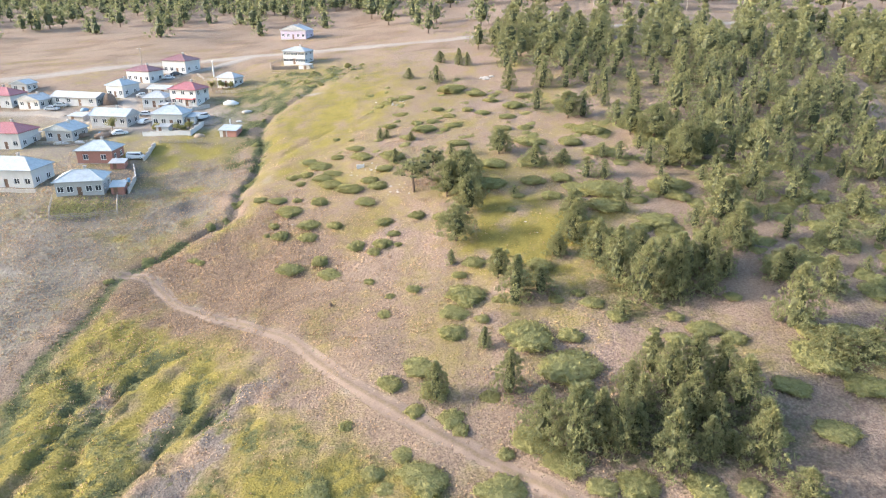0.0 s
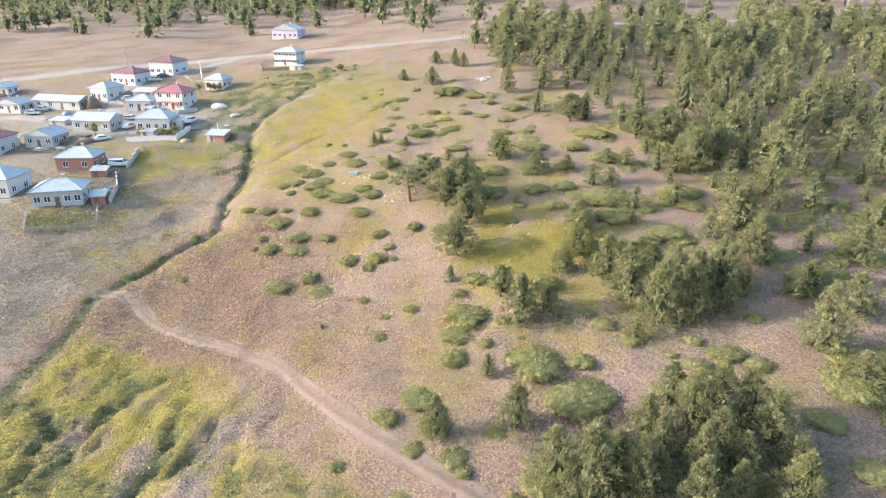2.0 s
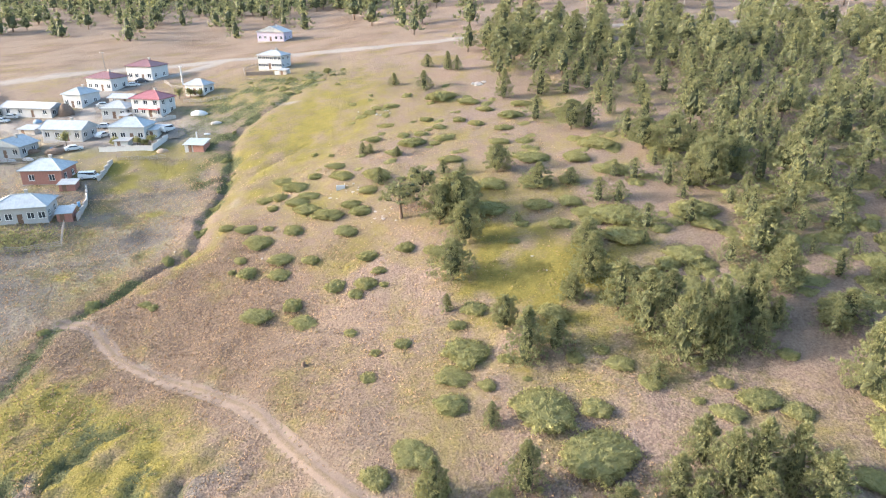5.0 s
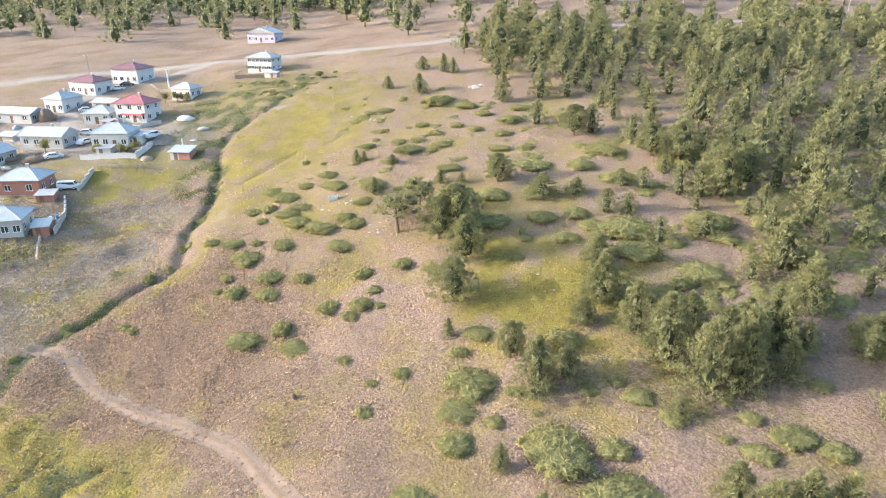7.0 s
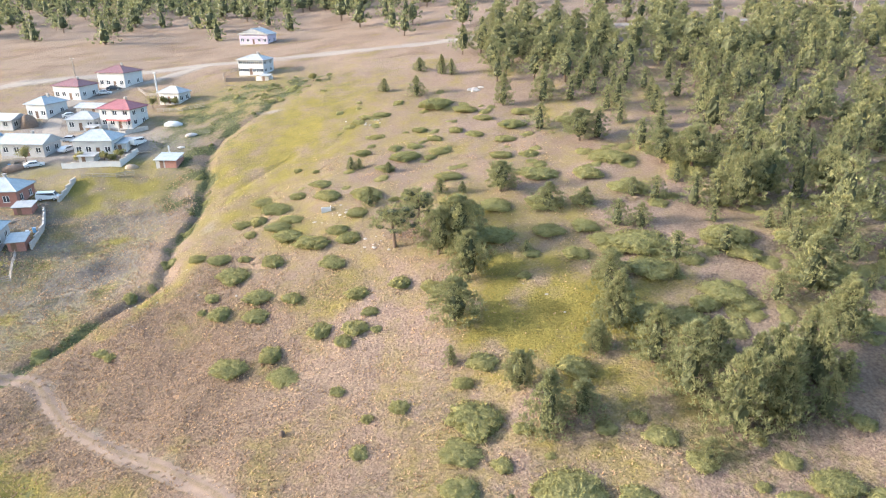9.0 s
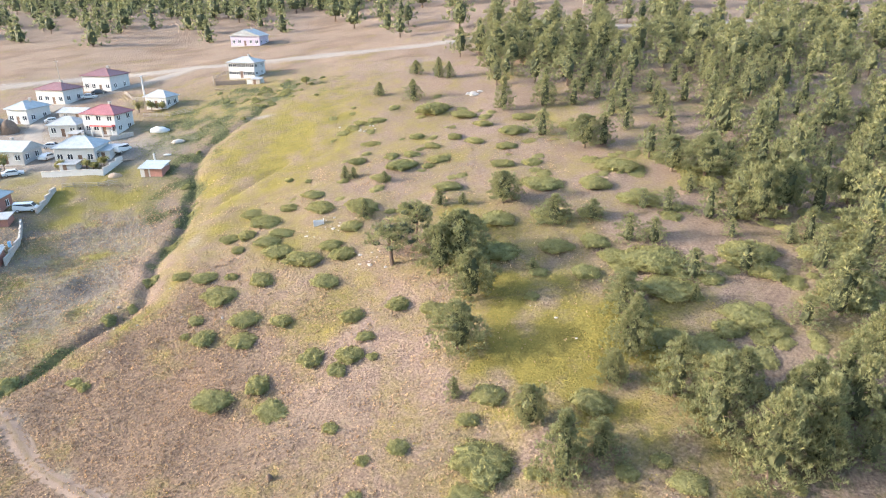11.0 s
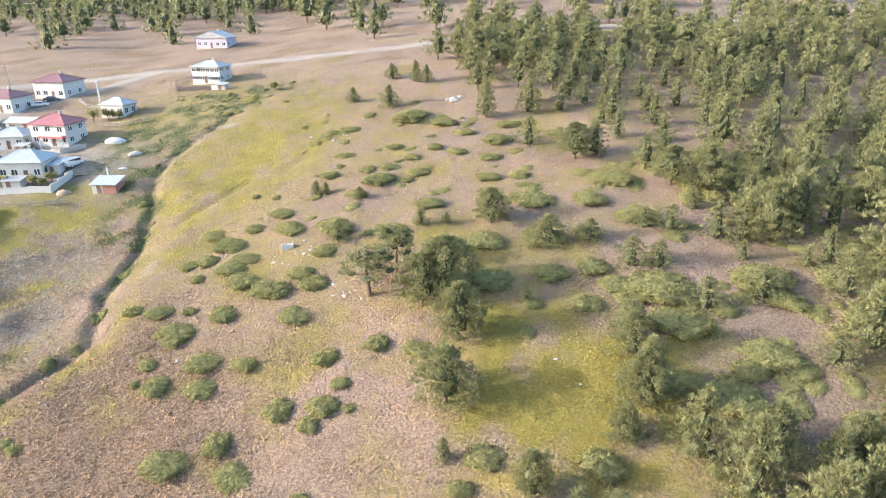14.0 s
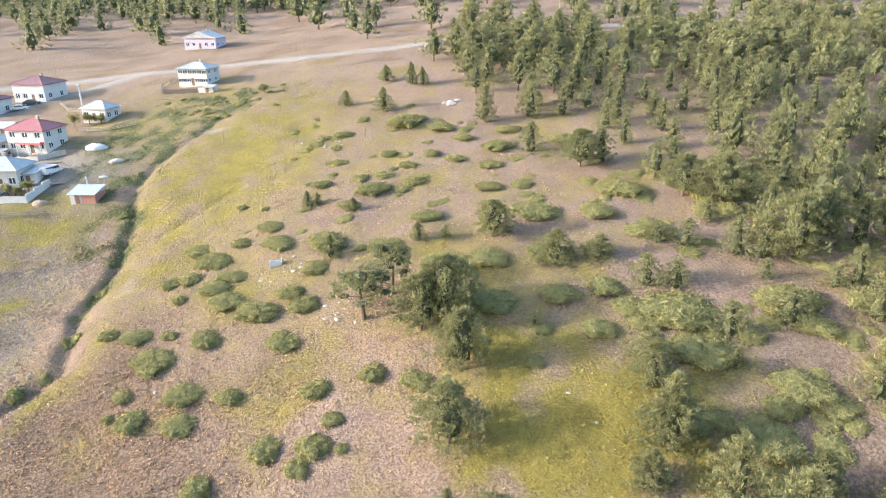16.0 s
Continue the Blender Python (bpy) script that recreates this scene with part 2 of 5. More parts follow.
def earth_material(name, dark, light, middle=None):
    m, nt, p = material(name, 0.95)
    at = place(nt)
    a, b = tex(nt, 0.7, 5, 0.65, at), tex(nt, 6.0, 5, 0.7, at)
    c = mix(nt, 0.5, ramp(nt, a, [(0.3, dark), (0.7, light)]), ramp(nt, b, [(0.3, dark), (0.7, light)]))
    if middle:
        x = attribute(nt, "across")
        grassy = calc(nt, "ADD", span(nt, x, 0.32, 0.12), span(nt, x, 0.78, 1.0))
        grassy = calc(nt, "MULTIPLY", grassy, span(nt, tex(nt, 1.7, 4, 0.6, at), 0.3, 0.55))
        c = mix(nt, grassy, c, ramp(nt, b, [(0.3, tuple(v * 0.6 for v in middle)), (0.7, middle)]))
    nt.links.new(c, p.inputs["Base Color"])
    p.inputs["Specular IOR Level"].default_value = 0.15
    relief(nt, p, b, 0.7, 0.08)
    return m


def leaf_material(name, dark, mid, light, through=0.25):
    m, nt, p = material(name, 0.75)
    own = nt.nodes.new("ShaderNodeObjectInfo").outputs["Random"]
    piece = nt.nodes.new("ShaderNodeNewGeometry").outputs["Random Per Island"]
    at = place(nt)
    c = ramp(nt, piece, [(0.0, dark), (0.5, mid), (1.0, light)])
    c = mix(nt, 0.55, c, ramp(nt, tex(nt, 1.3, 3, 0.6, at), [(0.3, dark), (0.5, mid), (0.72, light)]))
    hs = nt.nodes.new("ShaderNodeHueSaturation")
    nt.links.new(c, hs.inputs["Color"])
    nt.links.new(span(nt, own, -1.2, 2.0), hs.inputs["Fac"])
    hs.inputs["Hue"].default_value, hs.inputs["Saturation"].default_value, hs.inputs["Value"].default_value = 0.475, 1.08, 1.22
    nt.links.new(hs.outputs["Color"], p.inputs["Base Color"])
    p.inputs["Specular IOR Level"].default_value = 0.25
    t = nt.nodes.new("ShaderNodeBsdfTranslucent")
    nt.links.new(hs.outputs["Color"], t.inputs["Color"])
    x = nt.nodes.new("ShaderNodeMixShader")
    x.inputs["Fac"].default_value = through
    out = nt.nodes["Material Output"]
    nt.links.new(p.outputs["BSDF"], x.inputs[1])
    nt.links.new(t.outputs["BSDF"], x.inputs[2])
    nt.links.new(x.outputs["Shader"], out.inputs["Surface"])
    return m


def plain_material(name, colour, rough=0.8, metal=0.0, wear=0.25, scale=1.5, bump_scale=14.0, bump_strength=0.25):
    m, nt, p = material(name, rough, metal)
    at = place(nt)
    a, b = tex(nt, scale, 5, 0.65, at), tex(nt, bump_scale, 4, 0.6, at)
    low = tuple(v * (1 - wear) for v in colour)
    high = tuple(min(1, v * (1 + wear * 0.4)) for v in colour)
    c = mix(nt, 0.4, ramp(nt, a, [(0.3, low), (0.65, high)]), ramp(nt, b, [(0.3, low), (0.65, high)]))
    nt.links.new(c, p.inputs["Base Color"])
    relief(nt, p, b, bump_strength, 0.02)
    return m


def sheet_material(name, colour):
    """Painted or zinc roofing sheets with folded seams."""
    m, nt, p = material(name, 0.55, 0.12)
    at = place(nt)
    w = nt.nodes.new("ShaderNodeTexWave")
    w.bands_direction, w.inputs["Scale"].default_value, w.inputs["Distortion"].default_value = "X", 0.62, 0.0
    nt.links.new(at, w.inputs["Vector"])
    seam = span(nt, w.outputs["Fac"], 0.9, 1.0)
    a = tex(nt, 0.9, 5, 0.7, at)
    b = tex(nt, 7.0, 4, 0.7, at)
    c = ramp(nt, a, [(0.3, tuple(v * 0.74 for v in colour)), (0.6, colour), (0.8, tuple(min(1, v * 1.12) for v in colour))])
    c = mix(nt, span(nt, b, 0.58, 0.8), c, tuple(v * 0.6 for v in colour))
    nt.links.new(c, p.inputs["Base Color"])
    relief(nt, p, seam, 0.6, 0.05)
    return m


MAT_GROUND = ground_material()
MAT_TRACK = earth_material("track_earth", (0.118, 0.086, 0.067), (0.20, 0.15, 0.118), (0.155, 0.116, 0.074))
MAT_ROAD = earth_material("road_gravel", (0.172, 0.148, 0.124), (0.255, 0.223, 0.188))
MAT_NEEDLE = leaf_material("pine_needles", (0.086, 0.095, 0.045), (0.168, 0.178, 0.086), (0.28, 0.284, 0.134), 0.42)
# dark green for crown cores: shade between the needle sprays, put into the colour
MAT_CORE_SHADE = leaf_material("crown_core_shade", (0.028, 0.033, 0.015), (0.044, 0.05, 0.023), (0.065, 0.07, 0.034), 0.0)
MAT_LEAF = leaf_material("shrub_leaves", (0.155, 0.162, 0.066), (0.215, 0.216, 0.088), (0.27, 0.258, 0.108), 0.45)
MAT_GRASS = leaf_material("green_grass", (0.15, 0.132, 0.034), (0.24, 0.203, 0.05), (0.34, 0.28, 0.085), 0.35)
MAT_WEED = leaf_material("ditch_weeds", (0.06, 0.075, 0.032), (0.115, 0.13, 0.055), (0.19, 0.195, 0.085))
MAT_STRAW = leaf_material("dry_tussock", (0.19, 0.135, 0.08), (0.31, 0.23, 0.135), (0.43, 0.33, 0.18), 0.2)
MAT_BARK = plain_material("pine_bark", (0.115, 0.078, 0.055), 0.95, wear=0.5, scale=5)
MAT_WHITE = plain_material("white_render", (0.43, 0.425, 0.42), 0.9, wear=0.16, scale=0.7)
MAT_GREYWALL = plain_material("grey_render", (0.36, 0.352, 0.345), 0.9, wear=0.2, scale=0.7)
MAT_LILAC = plain_material("lilac_render", (0.42, 0.37, 0.45), 0.9, wear=0.15, scale=0.7)
MAT_BRICK = plain_material("red_brick", (0.29, 0.14, 0.11), 0.9, wear=0.3, scale=2.5)
MAT_STONE = plain_material("grey_stone", (0.36, 0.33, 0.30), 0.9, wear=0.35, scale=1.5, bump_strength=0.6)
MAT_ROOFBLUE = sheet_material("pale_blue_sheet", (0.29, 0.315, 0.328))
MAT_ROOFGREY = sheet_material("zinc_sheet", (0.30, 0.306, 0.31))
MAT_ROOFRED = sheet_material("red_sheet", (0.235, 0.072, 0.08))
MAT_ROOFMAROON = sheet_material("maroon_sheet", (0.155, 0.06, 0.064))
MAT_GLASS = plain_material("window_glass", (0.045, 0.05, 0.06), 0.08, wear=0.1)
MAT_FRAME = plain_material("white_frame", (0.75, 0.75, 0.74), 0.5, wear=0.08)
MAT_DOOR = plain_material("brown_door", (0.14, 0.08, 0.05), 0.6)
MAT_BLUEDOOR = plain_material("blue_door", (0.10, 0.25, 0.45), 0.6)
MAT_WOOD = plain_material("weathered_wood", (0.27, 0.21, 0.16), 0.9, wear=0.35, scale=3)
MAT_DARKWOOD = plain_material("tarred_wood", (0.075, 0.062, 0.055), 0.9, wear=0.35, scale=3)
MAT_BLUETARP = plain_material("blue_tarpaulin", (0.13, 0.2, 0.28), 0.6, wear=0.2, scale=2)
MAT_PALE_WOOD = plain_material("bleached_wood", (0.24, 0.208, 0.175), 0.9, wear=0.3, scale=3)
MAT_CARWHITE = plain_material("white_car_paint", (0.5, 0.51, 0.52), 0.25, wear=0.05)
MAT_CARDARK = plain_material("dark_car_paint", (0.05, 0.055, 0.065), 0.25, wear=0.1)
MAT_CARSILVER = plain_material("silver_car_paint", (0.5, 0.51, 0.52), 0.3, 0.5, wear=0.08)
MAT_TYRE = plain_material("tyre_rubber", (0.025, 0.025, 0.025), 0.9)
MAT_TARP = plain_material("pale_tarpaulin", (0.36, 0.37, 0.375), 0.6, wear=0.15, scale=2)
MAT_ROCK = plain_material("pale_rock", (0.33, 0.30, 0.27), 0.9, wear=0.35, scale=2.5, bump_strength=0.6)
MAT_HAY = plain_material("old_hay", (0.16, 0.11, 0.08), 1.0, wear=0.4, scale=2, bump_strength=0.9)
MAT_BANDED = plain_material("painted_band", (0.42, 0.10, 0.10), 0.8)


# ---- building helpers ----
def to_mesh(name, verts, faces, mat, smooth=False):
    me = bpy.data.meshes.new(name)
    me.from_pydata(verts, [], faces)
    me.materials.append(mat)
    if smooth:
        me.polygons.foreach_set("use_smooth", [True] * len(me.polygons))
    me.update()
    return me


def part(name, bm, mat, parent, label="", m=None):
    me = bpy.data.meshes.new(name)
    bm.to_mesh(me)
    bm.free()
    me.materials.append(mat)
    ob = new(name, me)
    ob.parent = parent
    if m is not None:
        ob.matrix_basis = m
    return tagged(ob, label)


def part_data(name, me, parent, label="", m=None):
    ob = new(name, me)
    ob.parent = parent
    if m is not None:
        ob.matrix_basis = m
    return tagged(ob, label)


def block(bm, x0, y0, z0, x1, y1, z1, bevel=0.0):
    r = bmesh.ops.create_cube(bm, size=1.0, matrix=Matrix.Translation(((x0 + x1) / 2, (y0 + y1) / 2, (z0 + z1) / 2)) @ Matrix.Diagonal((x1 - x0, y1 - y0, z1 - z0, 1)))
    if bevel:
        es = {e for v in r["verts"] for e in v.link_edges}
        bmesh.ops.bevel(bm, geom=list(es), offset=bevel, segments=1, affect="EDGES")
    return bm


def tube(bm, p, q, r0, r1, n=8):
    p, q = Vector(p), Vector(q)
    m = Matrix.Translation((p + q) / 2) @ (q - p).to_track_quat("Z", "Y").to_matrix().to_4x4()
    bmesh.ops.create_cone(bm, cap_ends=True, segments=n, radius1=r0, radius2=r1, depth=(q - p).length, matrix=m)
    return bm


# ---- ground ----
def steps(parts):
    out = []
    for a, b, s in parts:
        out += list(np.arange(a, b, s))
    return np.array(out + [parts[-1][1]], float)


XS = steps([(-1800, -400, 100), (-400, -200, 10), (-200, -100, 2.5), (-100, 60, 0.8), (60, 120, 2.0), (120, 400, 10), (400, 1800, 100)])
YS = steps([(-500, 0, 50), (0, 36, 4), (36, 170, 0.8), (170, 280, 1.5), (280, 420, 5), (420, 700, 20), (700, 2600, 100)])


def zones(x, y):
    """Kinds of cover: green grass, weeds, tussocky field, bare soil, pale dry grass."""
    n1, n2, n3 = waves(x, y, 26, 11), waves(x, y, 9, 12), waves(x, y, 60, 13)
    d, side = away(x, y, GULLY)
    left = np.where(side > 0, 1.0, 0.0)
    low = rills(x, y)
    green = 0.95 * low + 0.5 * np.where(low > 0, n2 * 0.5 + n1 * 0.25, 0)
    green = np.maximum(green, 0.98 * bump(x, y, 9, 99, 11, 17, 20) + (0.3 * n2 + 0.25 * n1) * bump(x, y, 8, 100, 15, 20))
    green = np.maximum(green, 0.95 * bump(x, y, -42, 178, 18, 38, -12) * (1 - left) * (0.85 + 0.3 * n2))
    green = np.maximum(green, 0.75 * bump(x, y, -2, 124, 13, 9))
    green = np.maximum(green, 0.55 * bump(x, y, -28, 130, 9, 9))
    green = np.maximum(green, (0.5 + 0.25 * n2) * np.exp(-0.5 * ((d - 3.6) / 2.6) ** 2) * (1 - left) * np.clip((y - 100) / 10, 0, 1))
    green = np.maximum(green, (0.85 + 0.35 * n2) * bump(x, y, -80, 159, 17, 7, 5) * left)
    green = np.maximum(green, (0.75 + 0.3 * n2) * bump(x, y, -70, 201, 15, 17) * left)
    green = np.maximum(green, 0.6 * bump(x, y, -62, 215, 22, 22))
    green = np.maximum(green, 0.16 * np.clip((x - 20) / 15, 0, 1) * np.clip((300 - y) / 60, 0, 1) + 0.12 * n1 * (x > 20))
    green = np.maximum(green, 0.55 * bump(x, y, -4, 76, 5, 12))
    green = np.maximum(green, 0.36 + 0.22 * n1 + 0.12 * n2 - 0.002 * np.abs(y - 165) + 0.16 * bump(x, y, -14, 116, 22, 22) - 0.25 * bump(x, y, -44, 100, 15, 13, 30)) * np.where(y > 350, 0.5, 1)
    weed = (0.55 + 0.6 * n2) * np.exp(-0.5 * (d / (1.0 + 0.5 * n2)) ** 2) + (0.55 + 0.55 * n2) * np.exp(-0.5 * ((d - 4) / 4.5) ** 2) * left * np.clip((y - 135) / 20, 0, 1)
    weed = np.maximum(weed, (0.5 + 0.55 * n2) * np.maximum(bump(x, y, -57, 216, 15, 10), bump(x, y, -72, 190, 12, 16)) + 0.3 * bump(x, y, -68, 192, 8, 18)) * np.clip((232 - y) / 8, 0, 1)
    cut = nearest(x, y, RILLS)
    weed = np.maximum(weed, low * np.maximum((0.8 + 0.6 * n2 + 0.3 * n1) * np.exp(-(cut / 1.2) ** 2), 0.6 * np.exp(-(channels(x, y) / 0.10) ** 2) + 0.24 + 0.3 * n2 + 0.3 * n1))
    weed = np.maximum(weed, (0.8 + 0.5 * n2) * np.maximum(bump(x, y, -20, 54.5, 5, 2.5), bump(x, y, -56, 67, 3, 2)))
    weed = np.maximum(weed, 0.9 * np.exp(-0.5 * (d / 0.9) ** 2) * (y < 104))
    d2, side2 = away(x, y, WOOD_EDGE)
    weed = np.maximum(weed, np.where((side2 < 0) & (y < 300), np.clip(d2 / 20, 0, 1) * (0.12 + 0.4 * n2 + 0.15 * n1), 0))
    weed = np.maximum(weed, 0.75 * bump(x, y, 22, 58, 13, 7) + 0.6 * bump(x, y, 25, 84, 8, 8))
    grey = left * np.maximum.reduce([0.9 * bump(x, y, -76, 122, 9, 4, 10), 0.8 * bump(x, y, -82, 141, 9, 3.5, 8), 0.8 * bump(x, y, -66, 127, 5, 5), 0.7 * bump(x, y, -88, 106, 14, 4, 5), 0.7 * bump(x, y, -74, 177, 8, 5)]) * (0.9 + 0.5 * n2)
    green = np.maximum(green, (0.62 + 0.5 * n2) * left * np.maximum.reduce([bump(x, y, -78, 151, 14, 3.2, 8), 0.8 * bump(x, y, -66, 138, 6, 3), 0.7 * bump(x, y, -60, 120, 3, 4), 0.7 * bump(x, y, -72, 112, 9, 3)]))
    field = left * np.clip((d - 3) / 4, 0, 1) * np.clip((205 - y) / 30, 0, 1) * (0.95 - 0.6 * bump(x, y, -82, 158, 16, 8))
    soil = 0.7 * bump(x, y, -112, 190, 30, 14, -10) + 0.7 * bump(x, y, -52.5, 195.5, 3, 1.2) + 0.6 * bump(x, y, -92, 180, 12, 6) + 0.4 * bump(x, y, -66, 99, 9, 3)
    for line, w in ((ROAD, 4.5), (LANE, 3.5), (LANE_LOW, 3.0)):
        t, _ = away(x, y, line)
        soil = np.maximum(soil, 0.9 * np.exp(-0.5 * (t / w) ** 2))
    t, _ = away(x, y, TRACK)
    soil = np.maximum(soil, (0.42 + 0.2 * n2) * np.exp(-0.5 * (t / 1.4) ** 2))
    wash = nearest(x, y, WASHES)
    grey = np.maximum(grey, low * (0.95 + 0.4 * n2) * np.exp(-(wash / 2.2) ** 2))
    green = green - 0.85 * low * np.maximum(np.exp(-(wash / 2.2) ** 2), bump(x, y, -33, 52, 4, 3)) - 0.35 * low * bump(x, y, -20, 61, 8, 4)
    soil = np.maximum(soil, 0.5 * np.exp(-0.5 * ((d - 5) / 2) ** 2) * (1 - left) * np.clip(1 - np.abs(y - 138) / 8, 0, 1))
    pale = np.clip(0.45 + 0.4 * n3 + 0.3 * n1, 0, 1) * np.clip((x + 50) / 20, 0, 1)
    pale = np.maximum(pale, bump(x, y, -6, 90, 5, 5)) * (1 - 0.6 * bump(x, y, -45, 100, 16, 16))
    brown = 0.9 * bump(x, y, -44, 102, 15, 13, 30) + 0.8 * np.exp(-0.5 * ((d - 9) / 4) ** 2) * (1 - left) * np.clip((135 - y) / 15, 0, 1) + 0.25 * n1 + np.where(y > 240, 0.35 + 0.5 * n3 + 0.3 * n1, 0)
    brown = brown + 0.5 * bump(x, y, -36, 86, 26, 13, -25)
    brown = np.maximum(brown, np.maximum(0.9 * bump(x, y, -60.5, 86, 3.5, 5), 1.1 * bump(x, y, -9.5, 124.5, 3.2, 2.6)))
    green = green * (1 - 0.9 * bump(x, y, -9.5, 124.5, 3.2, 2.6))
    return dict(grey=grey, brown=brown, green=green, weed=weed, field=field, soil=soil, pale=pale)


def build_ground():
    gx, gy = np.meshgrid(XS, YS)
    gx, gy = gx.ravel(), gy.ravel()
    v = np.stack([gx, gy, height(gx, gy)], 1)
    nx, ny = len(XS), len(YS)
    i = (np.arange(ny - 1)[:, None] * nx + np.arange(nx - 1)).ravel()
    f = np.stack([i, i + 1, i + nx + 1, i + nx], 1)
    me = bpy.data.meshes.new("ground")
    me.vertices.add(len(v))
    me.vertices.foreach_set("co", v.ravel())
    me.loops.add(f.size)
    me.loops.foreach_set("vertex_index", f.ravel().astype(np.int32))
    me.polygons.add(len(f))
    me.polygons.foreach_set("loop_start", (np.arange(len(f)) * 4).astype(np.int32))
    me.polygons.foreach_set("loop_total", np.full(len(f), 4, np.int32))
    me.polygons.foreach_set("use_smooth", np.ones(len(f), bool))
    me.update()
    me.materials.append(MAT_GROUND)
    for name, values in zones(gx, gy).items():
        me.attributes.new(name, "FLOAT", "POINT").data.foreach_set("value", np.clip(values, 0, 1).astype(np.float32))
    tagged(new("ground", me), "sloping dry grassland with green hollows and bare patches", "ground", kind="structure")


build_ground()


def strip(name, line, width, mat, label, lift=0.05, seed=1):
    """A worn way laid along the ground, with ragged edges."""
    pts, r = [], np.random.RandomState(seed)
    for (ax, ay), (bx, by) in zip(line[:-1], line[1:]):
        n = max(2, int(math.hypot(bx - ax, by - ay) / 0.9))
        pts += [(ax + (bx - ax) * k / n, ay + (by - ay) * k / n) for k in range(n)]
    p = np.array(pts)
    for k in range(14):
        p[1:-1] = (p[:-2] + 2 * p[1:-1] + p[2:]) / 4
    d = np.gradient(p, axis=0)
    d /= np.linalg.norm(d, axis=1)[:, None]
    side = np.stack([d[:, 1], -d[:, 0]], 1)
    rag = np.convolve(r.uniform(-1.6, 1.6, len(p) + 10), np.hanning(13)[1:-1] / np.hanning(13).sum(), "valid")
    rag2 = np.convolve(r.uniform(-1.6, 1.6, len(p) + 10), np.hanning(13)[1:-1] / np.hanning(13).sum(), "valid")
    cols = np.linspace(-1, 1, 13)
    rows = []
    for c in cols:
        w = width / 2 * c * (1 + 0.45 * (rag if c > 0 else rag2))
        q = p + side * w[:, None]
        rows.append(np.c_[q, height(q[:, 0], q[:, 1]) + lift * (1 - 0.96 * abs(c) ** 3) + 0.012])
    v = np.stack(rows, 1).reshape(-1, 3)
    n = len(cols)
    f = [(i * n + j, i * n + j + 1, (i + 1) * n + j + 1, (i + 1) * n + j) for i in range(len(p) - 1) for j in range(n - 1)]
    me = to_mesh(name, v, f, mat, True)
    me.attributes.new("across", "FLOAT", "POINT").data.foreach_set("value", np.tile(np.abs(cols), len(p)).astype(np.float32))
    return tagged(new(name, me), label, name.split("_")[0], kind="structure")


strip("dirt_track", TRACK[:-4], 2.5, MAT_TRACK, "rutted earth track winding over the dry slope", 0.035, 3)
strip("road", ROAD, 4.4, MAT_ROAD, "pale gravel road along the hillside above the village", 0.10, 4)
strip("lane_upper", LANE, 4.0, MAT_ROAD, "pale earth lane between the village houses", 0.08, 5)
strip("lane_lower", LANE_LOW, 3.4, MAT_ROAD, "pale earth lane through the village yards", 0.08, 6)

strip("wood_track", WOOD_TRACK, 3.0, MAT_TRACK, "earth track through a clearing in the pine wood", 0.06, 7)

# ---- foliage ----
def tufts(rs, spots, ways, size, blades, spread, width, face=None, loose=0.42):
    """Sprays of narrow leaves: arrays of corners and faces. face: the way that their flat sides look, if any."""
    n = len(spots)
    s = np.repeat(spots, blades, 0)
    w = np.repeat(ways, blades, 0) + rs.normal(0, spread, (n * blades, 3))
    w /= np.linalg.norm(w, axis=1)[:, None] + 1e-9
    side = np.cross(w, rs.normal(0, 1, w.shape) if face is None else np.repeat(face, blades, 0) + rs.normal(0, loose, w.shape))
    side /= np.linalg.norm(side, axis=1)[:, None] + 1e-9
    length = (np.repeat(size, blades) * rs.uniform(0.6, 1.15, n * blades))[:, None]
    b = width * rs.uniform(0.7, 1.3, n * blades)[:, None]
    v = np.stack([s + side * b, s + w * length, s - side * b], 1).reshape(-1, 3)
    f = np.arange(len(v)).reshape(-1, 3)
    return v, f


def lump(rs, radius, tall, base, rough=0.25, rings=10, seg=16):
    """A rough leafy body with a finely broken surface, for the dense inside of a crown."""
    a, b = np.meshgrid(np.linspace(0, math.pi, rings + 1), np.arange(seg) * 2 * math.pi / seg, indexing="ij")
    x, y, z = np.sin(a) * np.cos(b), np.sin(a) * np.sin(b), -np.cos(a)
    k = 1 + rough * (0.6 * rs.uniform(-1, 1, a.shape) + 0.6 * waves(x * 3 + z * 2.1 + rs.uniform(0, 50), y * 3 - z * 1.7, 2.2, 5))
    k[0], k[-1] = 1, 1
    v = np.stack([x * radius * k, y * radius * k, base + tall * (0.5 + 0.5 * z * np.clip(k, 0.7, 1.15))], -1).reshape(-1, 3)
    f = []
    for i in range(rings):
        for j in range(seg):
            p, q = i * seg + j, i * seg + (j + 1) % seg
            f.append((p, q, q + seg))
            f.append((p, q + seg, p + seg))
    return v, f


LOW = {"bushy": 0.03, "slim": 0.05, "open": 0.36, "oval": 0.15, "mature": 0.2}


def crown_width(shape, u):
    """Half-width of a crown, 0 to 1, at the share u of its height."""
    if shape == "bushy":
        return (1 - u ** 1.08) ** 0.8 * (0.8 + 0.2 * np.minimum(1, u * 5))
    if shape == "slim":
        return (1 - u) ** 0.75 * (0.82 + 0.18 * np.minimum(1, u * 6))
    if shape == "mature":
        return np.sin(math.pi * np.minimum(1, 0.36 + u * 0.63)) ** 0.85
    return np.sin(math.pi * np.minimum(1, 0.27 + u * 0.71)) ** 0.7


